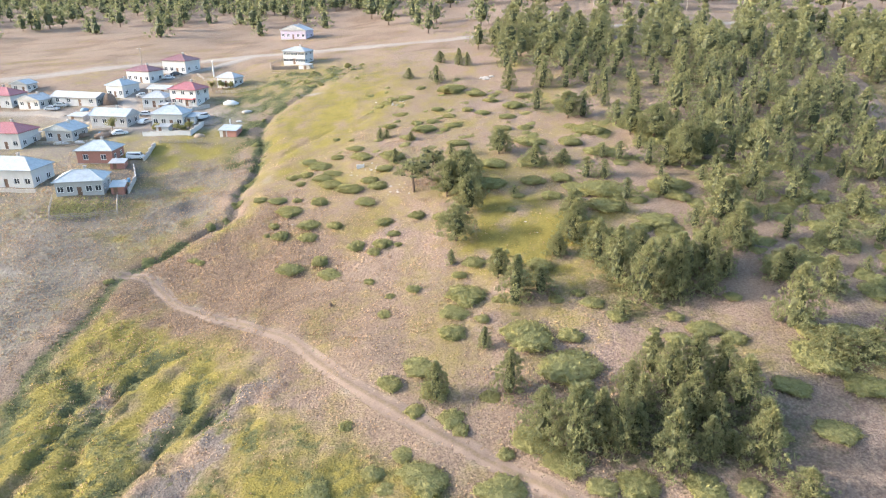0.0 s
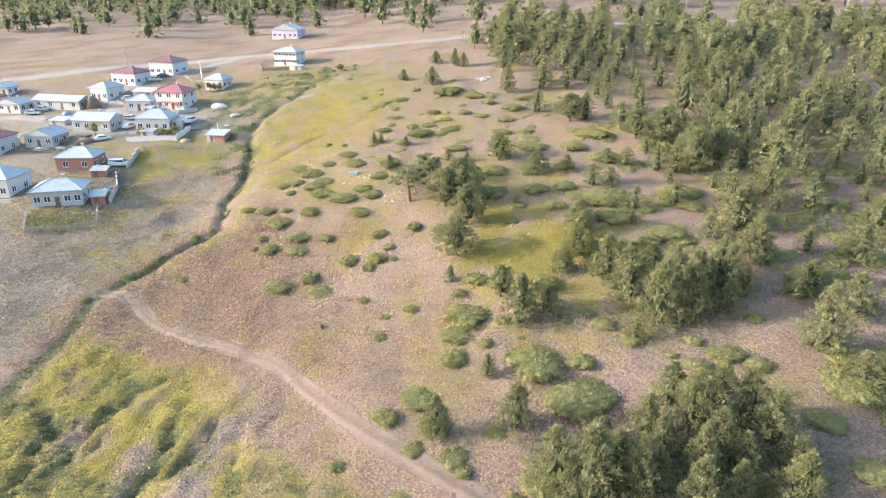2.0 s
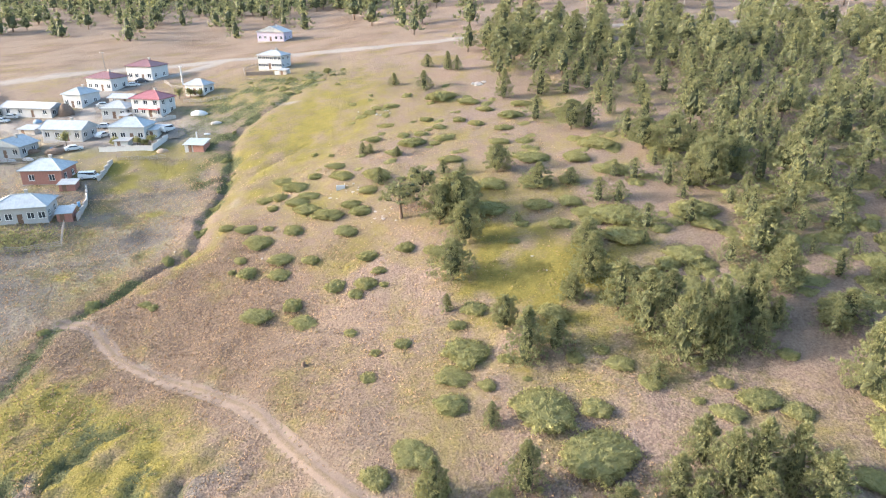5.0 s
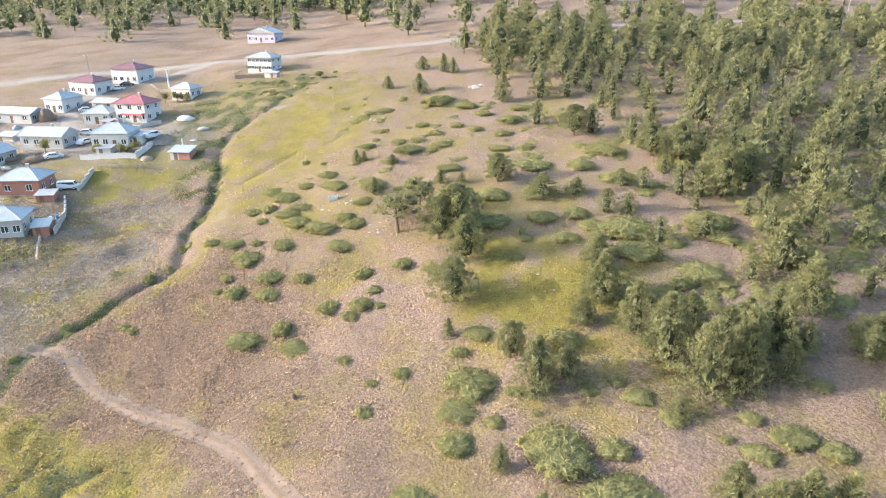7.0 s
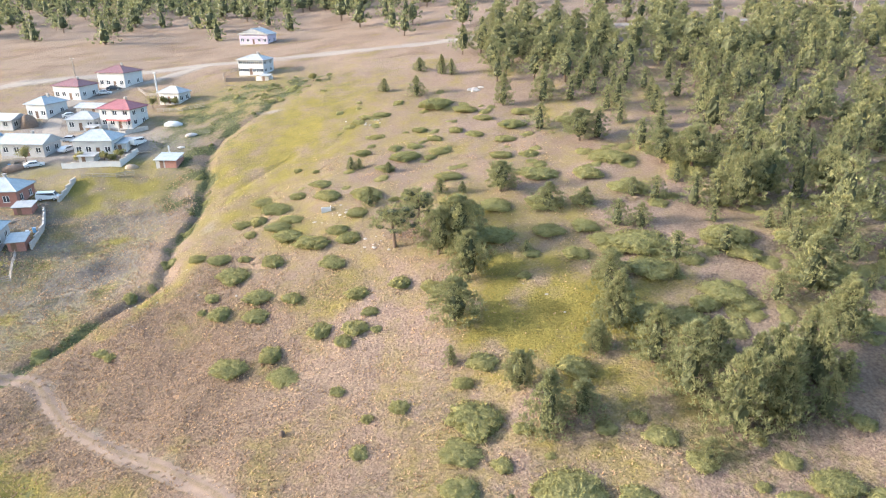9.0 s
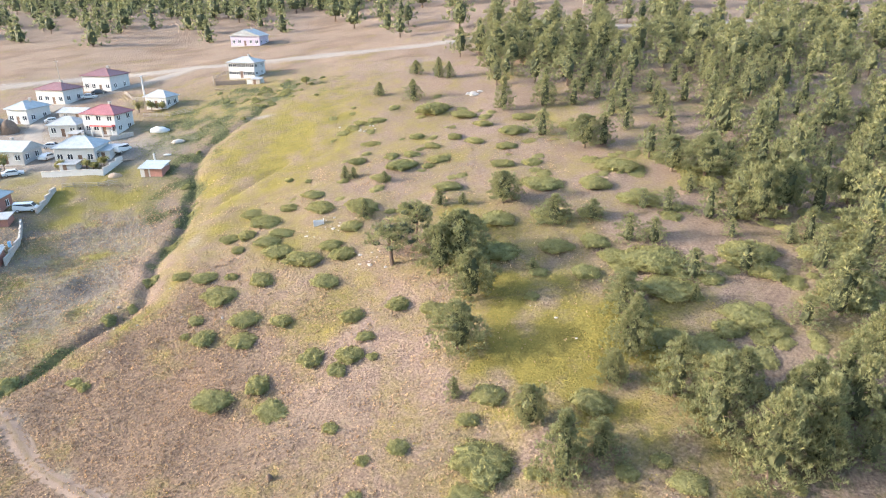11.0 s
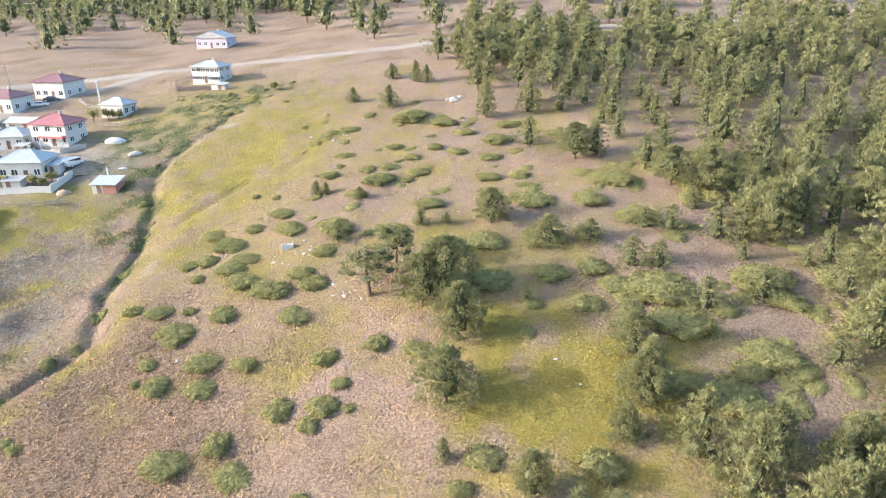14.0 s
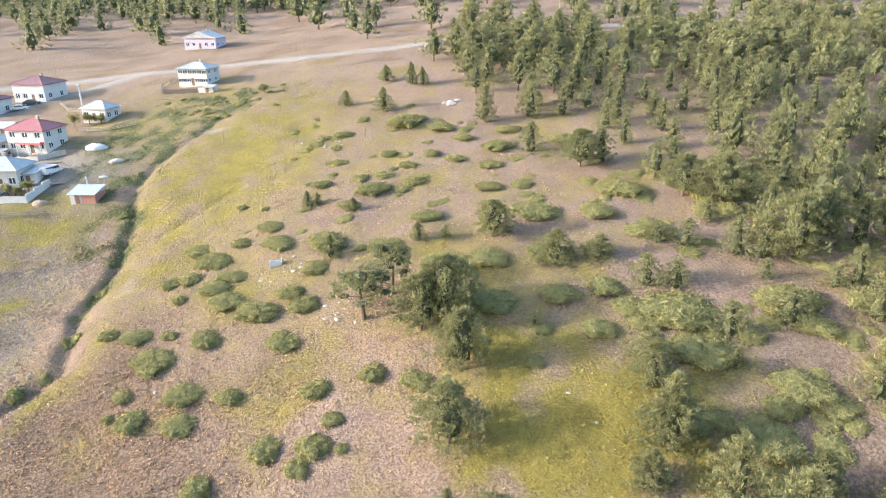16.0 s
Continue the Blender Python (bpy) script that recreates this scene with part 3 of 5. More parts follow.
def crown_arrays(seed, shape, limbs=46, along=2, sprays=9, blades=6, size=0.34, width=0.045, fine=True):
    """A pine crown for a tree 7 m high and 2.5 m in half-width: limbs that carry billows of upturned needle sprays."""
    rs = np.random.RandomState(seed)
    low = LOW[shape]
    lobes = rs.uniform(0.72, 1.14, 6)
    billows = []
    if shape == "open":
        for k in range(14):
            a, q = k * 2.399 + rs.uniform(-0.4, 0.4), math.sqrt((k + 0.5) / 14)
            c = np.array([math.cos(a) * 1.75 * q, math.sin(a) * 1.75 * q, 7 * (0.88 - 0.4 * q * q + rs.uniform(-0.09, 0.03))])
            for j in range(4):
                billows.append((c + rs.normal(0, 0.42, 3) * np.array([1, 1, 0.7]), rs.uniform(0.5, 0.75)))
    else:
        for k in range(limbs):
            u = ((k + rs.uniform(0, 1)) / limbs) ** 1.08
            z = low + (0.96 - low) * u
            a = k * 2.399 + rs.uniform(-0.4, 0.4)
            r = float(crown_width(shape, u)) * rs.uniform(0.72, 1.16) * lobes[int(a * 6 / 6.2832 + 2.5 * u) % 6]
            out = np.array([math.cos(a), math.sin(a), 0])
            rise = 0.55 if shape != "mature" else 0.2
            for j in range(along):
                t = 1.0 - 0.42 * j / max(1, along - 1) * rs.uniform(0.7, 1.2) if along > 1 else 0.9
                c = out * 2.95 * r * t + np.array([0, 0, 7 * z - 0.3 + rise * r * t * t]) + rs.normal(0, 0.2, 3) * (0.4 + r)
                billows.append((c, (0.25 + 0.2 * r) * rs.uniform(0.7, 1.25)))
        for j in range(3):
            billows.append((np.array([rs.normal(0, 0.1), rs.normal(0, 0.1), 6.15 + 0.22 * j]), 0.3 - 0.07 * j))
    C, R = np.array([c for c, w in billows]), np.array([w for c, w in billows])
    if shape in ("open", "oval"):
        sprays, R = (sprays * 9) // 5, R * (1.1 if shape == "open" else 1.22)
    C, R = np.repeat(C, sprays, 0), np.repeat(R, sprays)
    d = rs.normal(0, 1, C.shape)
    d[:, 2] = np.abs(d[:, 2]) * 1.0 - 0.28
    outward = C * np.array([1, 1, 0]) * 0.3
    d = d + outward / (np.linalg.norm(outward, axis=1)[:, None] + 0.3) * 0.8
    d /= np.linalg.norm(d, axis=1)[:, None]
    spots = C + d * R[:, None] * np.array([1, 1, 0.85]) * rs.uniform(0.5, 1.0, (len(C), 1))
    v, f = tufts(rs, spots, d * 0.55 + np.array([0, 0, 0.7]), size * rs.uniform(0.7, 1.25, len(C)), blades, 0.36, width, d + np.array([0, 0, 0.15]), 0.9)
    f = [tuple(x) for x in f]
    leaves = len(f)
    # faces from here on are solid cores, coloured dark as painted inner shade
    if shape == "open":
        for k in range(0, len(billows), 4):
            c, wide = billows[k]
            cv, cf = lump(rs, wide * 0.75, wide * 0.8, -wide * 0.4, 0.25, 5, 7)
            f += [tuple(i + len(v) for i in x) for x in cf]
            v = np.concatenate([v, cv + c])
        return v, f, leaves
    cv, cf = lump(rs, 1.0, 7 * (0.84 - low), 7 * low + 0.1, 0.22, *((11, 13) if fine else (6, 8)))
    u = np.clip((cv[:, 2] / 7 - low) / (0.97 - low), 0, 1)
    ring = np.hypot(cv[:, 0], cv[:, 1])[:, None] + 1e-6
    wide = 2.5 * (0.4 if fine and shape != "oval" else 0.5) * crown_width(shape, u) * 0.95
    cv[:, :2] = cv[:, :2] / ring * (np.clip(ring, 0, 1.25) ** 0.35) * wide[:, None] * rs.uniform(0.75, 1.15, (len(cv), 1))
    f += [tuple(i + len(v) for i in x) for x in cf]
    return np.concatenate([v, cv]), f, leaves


def trunk_mesh(seed, shape):
    rs = np.random.RandomState(seed)
    bm = bmesh.new()
    lean = rs.uniform(-0.3, 0.3, 2) * (1.5 if shape == "open" else 0.5)
    pts = [(0, 0, -0.25), (lean[0] * 0.4, lean[1] * 0.4, 1.4), (lean[0], lean[1], 3.2), (lean[0] * 0.6, lean[1] * 0.6, 6.4)]
    rad = [0.23, 0.18, 0.13, 0.03]
    for i in range(3):
        tube(bm, pts[i], pts[i + 1], rad[i], rad[i + 1], 7)
    for k in range(9):
        z = (2.2 if shape in ("open", "mature") else 1.0) + k * 0.5
        a = k * 2.4 + rs.uniform(0, 1)
        x, y = lean[0] * min(1, z / 3.2), lean[1] * min(1, z / 3.2)
        reach = 1.7 if shape == "open" else 1.3
        tube(bm, (x, y, z), (x + math.cos(a) * reach, y + math.sin(a) * reach, z + 0.75), 0.055, 0.018, 5)
    me = bpy.data.meshes.new("trunk")
    bm.to_mesh(me)
    bm.free()
    me.materials.append(MAT_BARK)
    return me


def pine_kind(seed, shape, label, fine=True):
    root = new("pine_tree")
    tagged(root, label, "tree")
    part_data("trunk", trunk_mesh(seed, shape), root)
    v, f, leaves = crown_arrays(seed, shape, 60, 3, 8, 6, 0.38, 0.042) if fine else crown_arrays(seed, shape, 38, 3, 4, 6, 0.48, 0.058)
    me = to_mesh("crown", v, f, MAT_NEEDLE)
    me.materials.append(MAT_CORE_SHADE)
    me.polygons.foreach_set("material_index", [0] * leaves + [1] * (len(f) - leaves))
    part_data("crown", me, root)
    return root


LABELS = {"bushy": "bushy green pine with foliage down to the dry grass", "slim": "slim young pine with upturned bright green shoots",
          "oval": "full-grown pine with a dense oval crown on the meadow", "open": "mature pine with a bare reddish trunk and rounded crown", "mature": "tall pine of the wood with a bare lower trunk"}
PINES = {s: [pine_kind(10 + 7 * k + len(s), s, LABELS[s]) for k in range(n)] for s, n in (("bushy", 4), ("slim", 3), ("open", 2), ("oval", 3))}
WOOD_PINES = {s: [pine_kind(90 + 7 * k + len(s), s, LABELS[s], False) for k in range(3)] for s in ("bushy", "slim", "mature")}
FRONT_KINDS = {"mature": WOOD_PINES["mature"], "bushy": WOOD_PINES["bushy"], "oval": PINES["oval"]}
USED = set()


def plant(shape, x, y, h, r, group, rnd, kinds=PINES):
    kinds = kinds[shape]
    k = rnd.randrange(len(kinds))
    m = Matrix.Translation((x, y, gz(x, y) - 0.05)) @ Matrix.Rotation(rnd.uniform(0, 6.28), 4, "Z") @ Matrix.Diagonal((r / 2.5, r / 2.5, h / 7, 1))
    src = kinds[k]
    if src.name not in USED:
        USED.add(src.name)
        src.matrix_basis = m
        ob = src
    else:
        ob = copy_thing(kinds[k], m)
        ob.matrix_basis = m
    return tagged(ob, group=group)


# places of pines: x, y, height, half-width
GROVE = [(32.4, 48.7, 3.8, 2.2), (20.5, 52, 7.8, 2.3), (29.6, 52.5, 7.6, 2.3), (24.4, 53.2, 5.8, 1.8), (15.5, 54.3, 8.1, 2.1), (11, 54.4, 9, 3.3), 
    (27.2, 54.5, 2.9, 1.5), (7.9, 56.8, 6.8, 2.8), (14.1, 57, 6.3, 2.2), (18.9, 59.3, 6.3, 1.9), (24.8, 59.6, 5.8, 2.2), (30.3, 60.4, 6.8, 2.9), 
    (25.3, 62.6, 8.6, 2.6), (28.5, 62.6, 7.7, 2.3), (22.8, 62.7, 7.9, 2.3), (18.3, 62.8, 4.8, 2), (-4.5, 63.3, 5.7, 1.7), (4.4, 63.9, 6.3, 2.1), 
    (21.6, 66.4, 5.7, 2.1), (47.4, 67.6, 4.6, 3.1), (43.1, 68.3, 4.7, 2.4)]
CLUMP = [(1.4, 72.1, 3.3, 1.1), (41.5, 74.4, 9.2, 3), (20.2, 77.3, 2.6, 1.2), (23.7, 80.3, 9.7, 3), (28.1, 80.4, 7.3, 1.9), (28, 81.4, 9.7, 2.8), 
    (5.8, 82.2, 7.6, 2.6), (9.6, 84, 4.4, 2.3), (43.1, 84.5, 4.4, 2), (36.3, 85, 4.5, 1.5), (31.1, 85.3, 6.1, 1.8), (20.8, 85.6, 8.8, 3), 
    (27.4, 85.6, 6.9, 2.4), (30.3, 87.3, 6.4, 2.5), (24.8, 89.9, 5.8, 2.5), (18.5, 90.2, 7.5, 2.5), (40.2, 92.5, 7.2, 2.6), (12.9, 92.9, 4.2, 1.6)]
THICKET = [(34, 85.8, 7.4, 2.4), (34.1, 88.6, 7, 2.4), (32.8, 81.4, 5.2, 2), (48.3, 80.8, 6, 3), (45.6, 86.6, 4.2, 3), (54.7, 92.4, 6.1, 2.7), (17.6, 55.6, 5.6, 1.8), (22.2, 57, 6.4, 2), (26.4, 57.4, 5, 1.9), (13, 60.2, 4.6, 2.2), (31.6, 57.2, 4.4, 1.9)]
MEADOW_PINES = [(3.4, 87.9, 5.1, 1.6), (-4.1, 93, 2.9, 1), (-3.6, 100.1, 6.7, 2.7), (-1.9, 109.3, 7.7, 2.4), (6.7, 114.4, 1.9, 0.9), (-6.1, 116.2, 7.4, 2.6), 
    (-3.3, 117.8, 8.4, 3), (-13, 119.8, 7.6, 3.8), (-9.7, 124.1, 7.6, 2.9), (-18.8, 134.6, 3.6, 1.5), (4.2, 135.1, 5.6, 2.4), (-2.5, 135.9, 2.1, 0.8), 
    (-6.4, 136, 2.8, 1.4), (-16.9, 149, 2.3, 1.2), (-23.4, 153.8, 2.3, 1), (-25.1, 154, 2.7, 1.1), (7.6, 182.2, 8, 2.4), (-14, 195.3, 5.4, 2.4), 
    (-23.2, 202.1, 3.6, 1.7), (-5.1, 210.7, 4.5, 1.7), (-7.9, 211.7, 5.7, 1.7), (-14.4, 218, 4, 2.2)]
EDGE_PINES = [(12.7, 93.2, 4, 1.7), (40.6, 93.7, 7.3, 2.7), (21.6, 95.6, 2.7, 1.7), (16, 97.3, 7.5, 2.5), (15.6, 97.3, 6.4, 2.4), (63, 102.6, 5.4, 2.9),
    (16.2, 103.2, 5.6, 2.2), (42.2, 103.2, 7, 2.9), (25.1, 104.7, 2.4, 0.8), (17.1, 106.3, 4.3, 2.3), (11.4, 126.9, 4.7, 2.8), (17.1, 126.4, 3.3, 2.0)]
YOUNG_PINES = [(34.8, 118.6, 2.9, 1.4), (33.5, 110.7, 4.2, 2.6), (49.2, 111.9, 6.9, 3.0), (41.6, 116, 3, 1.7), (26.6, 109.8, 4.2, 2.3), (40.4, 101.6, 7.4, 3.4), (49, 107.2, 3.7, 2),
    (54.5, 107.9, 5.8, 3.0), (35.8, 99.4, 3.8, 2.3), (33.6, 132.8, 3.6, 1.7), (25.3, 128.9, 3.2, 2.3), (28.5, 127.1, 4.1, 2.2), (20.8, 119.6, 4.3, 2.4), (24, 118.5, 3.9, 2.3)]
FRONT_PINES = [(31.7, 148.9, 6.4, 2.4), (33.7, 142, 6.7, 2.9), (37.9, 138.1, 7.9, 3.3), (21.4, 156.1, 6.8, 2.9), (25.1, 156.9, 6.5, 2.7), (14.4, 165.3, 5.7, 3), (26.9, 189.8, 6.2, 2.5),
    (46.8, 155, 10.1, 3.5), (55.2, 153.8, 10.7, 3.2), (66.9, 156, 11.5, 3.7), (50.2, 134.2, 10.2, 3.2), (48.8, 137.5, 6.6, 2.6), (56.7, 136.4, 7, 2.1), (64.7, 143.1, 5.6, 2),
    (68, 142.7, 9.6, 3.7), (40.1, 123, 9, 3), (44.8, 125.4, 8.1, 2.8), (49.8, 124.9, 7, 2.6), (55.1, 126.5, 7.9, 2.9), (51.6, 116.1, 10.3, 3.6), (36.7, 123.5, 5.8, 2.6),
    (33.7, 124.3, 5.6, 2.3), (44.1, 116.1, 5.1, 2), (62.8, 130.7, 5.6, 2.1)]
rnd = random.Random(5)
TAKEN = []
for x, y, h, r in YOUNG_PINES:
    plant("bushy", x, y, h, r, "young pines before the wood", rnd, WOOD_PINES)
    TAKEN.append((x, y))
for x, y, h, r in FRONT_PINES:
    plant("mature" if h > 9.5 or (x, y) == (31.7, 148.9) else "oval" if h > 6 and r > 2.7 else "bushy", x, y, h, r, "pines before the wood", rnd, FRONT_KINDS)
    TAKEN.append((x, y))
for rows, group in ((GROVE, "pines beside the track"), (CLUMP, "pines round the green hollow"), (THICKET, "pines filling the thickets"), (EDGE_PINES, "pines at the wood's edge")):
    for x, y, h, r in rows:
        plant("slim" if h > 3.1 * r else "bushy", x, y, h, r * 1.06, group, rnd)
        TAKEN.append((x, y))
for x, y, h, r in MEADOW_PINES:
    plant("open" if h > 7.55 and x < -8 else "oval" if h > 5 and y < 140 else "slim" if h > 2.5 * r else "bushy", x, y, h, r * 1.02, "scattered meadow pines", rnd)
    TAKEN.append((x, y))



def wood_density(x, y):
    """Chance of a tree standing at each place, 0 to 1."""
    d, side = away(x, y, WOOD_EDGE)
    road, _ = away(x, y, ROAD)
    n, n2 = waves(x, y, 38, 21), waves(x, y, 15, 22)
    thick = np.minimum(1, 0.35 + d / 14) * 0.85 * np.clip(1 - (y - 236) / 26, 0.05, 1) + 0.28 * n + 0.4 * n2 - 0.12
    thick = thick + 0.6 * bump(x, y, 52, 124, 15, 9) + 0.3 * bump(x, y, 45, 103, 10, 9) + 0.4 * bump(x, y, 52, 70, 9, 9)
    thick = thick - 0.9 * bump(x, y, 50, 228, 7, 24) - 0.7 * bump(x, y, 108, 236, 16, 12)
    far = -0.02 + np.clip((y - 310) / 250, 0, 1) * 0.4 - np.where(x > 0, 0.18 * np.clip(1 - (y - 300) / 160, 0, 1), 0) + 0.5 * n + 0.2 * n2 - np.where(x < -40, 0.5 * np.clip(1 - (y - 330) / 90, 0, 1), 0)
    out = np.where((y < 290) & (side < 0), thick, np.where((y > 290) | (side < 0), far, 0))
    path, _ = away(x, y, WOOD_TRACK)
    return np.where((road < 6) | (path < 4) | (y < 30), 0, np.clip(out, 0, 1))


def scatter(n, x0, x1, y0, y1, gap, seed):
    r = np.random.RandomState(seed)
    px, py, luck = r.uniform(x0, x1, n), r.uniform(y0, y1, n), r.uniform(0, 1, n)
    good = (np.abs(px - 4) < 0.86 * py + 20) & (luck < wood_density(px, py))
    out, grid = [], {}
    for x, y in TAKEN:
        grid.setdefault((int(x // gap), int(y // gap)), []).append((x, y))
    for x, y in zip(px[good].tolist(), py[good].tolist()):
        gx, gy = int(x // gap), int(y // gap)
        if any(math.hypot(x - a, y - b) < gap for i in (-1, 0, 1) for j in (-1, 0, 1) for a, b in grid.get((gx + i, gy + j), ())):
            continue
        grid.setdefault((gx, gy), []).append((x, y))
        out.append((x, y))
    return out


wood = sorted(scatter(16000, -12, 230, 34, 290, 5.5, 8), key=lambda p: p[1] + 0.15 * abs(p[0]))
near_wood, rest_wood = wood[:215], wood[215:]
for x, y in near_wood:
    h = rnd.uniform(5.0, 9.4) if y > 112 else rnd.uniform(2.6, 6.4)
    luck = rnd.random()
    plant("mature" if luck < 0.3 and h > 6.5 else "slim" if luck < 0.36 else "bushy", x, y, h, h * rnd.uniform(0.34, 0.47), "pines of the wood", rnd, WOOD_PINES)


def joined_wood(name, spots, label, lo, hi, shape_of):
    """Trees that nobody could count, crowns and trunks as one mesh. shape_of: limbs, billows, sprays, blades, length and width of a blade."""
    rs = np.random.RandomState(len(spots))
    kinds = [crown_arrays(60 + k, s, *shape_of, False) for k, s in enumerate(("bushy", "mature", "bushy", "oval", "mature", "oval"))]
    ring = np.arange(5) * 2 * math.pi / 5
    stem = np.concatenate([np.c_[0.2 * np.cos(ring), 0.2 * np.sin(ring), 0 * ring - 0.3], np.c_[0.06 * np.cos(ring), 0.06 * np.sin(ring), 0 * ring + 5.5]])
    stem_f = np.array([q for j in range(5) for q in ((j, (j + 1) % 5, 5 + (j + 1) % 5), (j, 5 + (j + 1) % 5, 5 + j))])
    models = [(np.concatenate([v, stem]), np.concatenate([np.array(f), stem_f + len(v)]), np.r_[np.zeros(n), np.ones(len(f) - n), np.full(len(stem_f), 2)]) for v, f, n in kinds]
    P = np.array(spots)
    Z = height(P[:, 0], P[:, 1])
    V, F, M, at = [], [], [], 0
    for (x, y), z in zip(spots, Z):
        v, f, which = models[rs.randint(6)]
        M.append(which)
        h = rs.uniform(lo, hi)
        r = h * rs.uniform(0.38, 0.52)
        a = rs.uniform(0, 6.28)
        c, s = math.cos(a), math.sin(a)
        V.append(np.c_[(v[:, 0] * c - v[:, 1] * s) * r / 2.5 + x, (v[:, 0] * s + v[:, 1] * c) * r / 2.5 + y, v[:, 2] * h / 7 + z - 0.1])
        F.append(f + at)
        at += len(v)
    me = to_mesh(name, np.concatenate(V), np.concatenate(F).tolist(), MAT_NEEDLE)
    me.materials.append(MAT_CORE_SHADE)
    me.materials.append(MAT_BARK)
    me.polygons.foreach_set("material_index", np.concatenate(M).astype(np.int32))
    return tagged(new(name, me), label, "wood", kind="stuff")


joined_wood("pine_wood", rest_wood, "pine wood with pale clearings covering the hillside", 5.5, 10.5, (30, 3, 4, 5, 0.58, 0.065))
far = scatter(8000, -460, 460, 290, 640, 6.5, 9)
joined_wood("far_pine_wood", far, "scattered pine woods on the distant slope", 8.0, 14.0, (16, 2, 3, 2, 0.95, 0.19))


# ---- shrubs ----
def shrub_mesh(seed, radius):
    """A low mounded shrub of the given half-width, with small leaves all over it."""
    rs = np.random.RandomState(seed)
    flat = 0.44 if radius < 1.5 else 0.36 if radius < 2.5 else 0.27
    count, leaf, knobs = {0.9: (420, 0.13, 14), 1.8: (850, 0.16, 46), 3.2: (1900, 0.16, 130)}[radius]
    ks = rs.uniform(-1, 1, (knobs, 2)) * 0.85

    def body(d):
        """The uneven dome: sprays of twigs swell out of it."""
        a = np.arctan2(d[:, 1], d[:, 0])
        swell = 1 + 0.04 * np.sin(2 * a + seed) + 0.04 * np.sin(3 * a + 2 * seed) + 0.03 * np.sin(5 * a + 3 * seed)
        gap = np.min(np.hypot(d[:, :1] - ks[:, 0], d[:, 1:2] - ks[:, 1]), 1)
        swell = swell * (1.05 - 0.24 * np.clip(gap * math.sqrt(knobs) * 0.6, 0, 1) ** 1.4)
        return d * np.array([radius, radius, radius * flat]) * swell[:, None]

    a, b = rs.uniform(0, 6.2832, count), np.arccos(rs.uniform(0.0, 1, count))
    d = np.stack([np.sin(b) * np.cos(a), np.sin(b) * np.sin(a), np.cos(b)], 1)
    spots = body(d) * rs.uniform(0.93, 1.03, (count, 1))
    ways = np.cross(d, rs.normal(0, 1, d.shape))
    ways = ways / (np.linalg.norm(ways, axis=1)[:, None] + 1e-6) + d * 0.65 + np.array([0, 0, 0.15])
    v, f = tufts(rs, spots, ways, np.full(count, leaf) * rs.uniform(0.7, 1.5, count), 2, 0.5, leaf * 0.36, d)
    f = [tuple(x) for x in f]
    seg, rings = (16, 6) if radius < 1.5 else (28, 10) if radius < 2.5 else (40, 13)
    p, q = np.meshgrid(np.linspace(0, 0.54 * math.pi, rings + 1), np.arange(seg) * 6.2832 / seg, indexing="ij")
    cv = body(np.stack([np.sin(p) * np.cos(q), np.sin(p) * np.sin(q), np.cos(p)], -1).reshape(-1, 3)) * rs.uniform(0.86, 0.97, (p.size, 1))
    for i in range(rings):
        for j in range(seg):
            m, n = i * seg + j, i * seg + (j + 1) % seg
            f.append((m + len(v), m + seg + len(v), n + seg + len(v), n + len(v)))
    v = np.concatenate([v, cv])
    return to_mesh("shrub", v, f, MAT_LEAF)


SHRUBS = {size: [shrub_mesh(200 + k + int(size * 10), size) for k in range(4)] for size in (0.9, 1.8, 3.2)}


def shrub(x, y, r, group, rnd, tall=1.0, label="low rounded green shrub on dry grass"):
    size = min(SHRUBS, key=lambda q: abs(math.log(q / r)))
    ob = new("shrub", SHRUBS[size][rnd.randrange(4)])
    k = r / size
    ob.matrix_basis = Matrix.Translation((x, y, gz(x, y) - 0.06)) @ Matrix.Rotation(rnd.uniform(0, 6.28), 4, "Z") @ Matrix.Diagonal((k, k * rnd.uniform(0.8, 1.0), k * tall * rnd.uniform(0.8, 1.15), 1))
    return tagged(ob, label, "shrub", group)


# places of shrubs: x, y, half-width
SHRUBS_TRACK = [(23.4, 49.6, 2.2), (27.7, 49.6, 1.7), (3.4, 49.8, 2.9), (13.4, 50.1, 1.7), (-16.1, 50.2, 1.8), (17, 50.4, 2.3), (-8.6, 50.6, 1.2), (-4.9, 51.6, 3), 
    (-10.5, 52.7, 1.4), (10, 53.3, 2.7), (3.9, 54.8, 1.1), (-7.4, 55.1, 1.4), (6.7, 56.5, 2.5), (39.1, 56.8, 2.4), (32.6, 56.8, 1.8), (-1.2, 58.2, 1.3), 
    (-14.9, 59.8, 1), (-2.3, 60, 1.8), (-6.8, 61.5, 1.5), (37.1, 63.5, 2.3), (2.3, 63.5, 1.4), (45.5, 63.7, 3), (-4.7, 64.9, 2.1), (-10.5, 66.2, 1.8), 
    (12.2, 67.8, 4.6), (42.4, 68.3, 4.2), (-6.8, 69.2, 2.8), (33.6, 72.3, 1.8), (26.5, 72.5, 1.8), (47.8, 72.7, 2.9)]
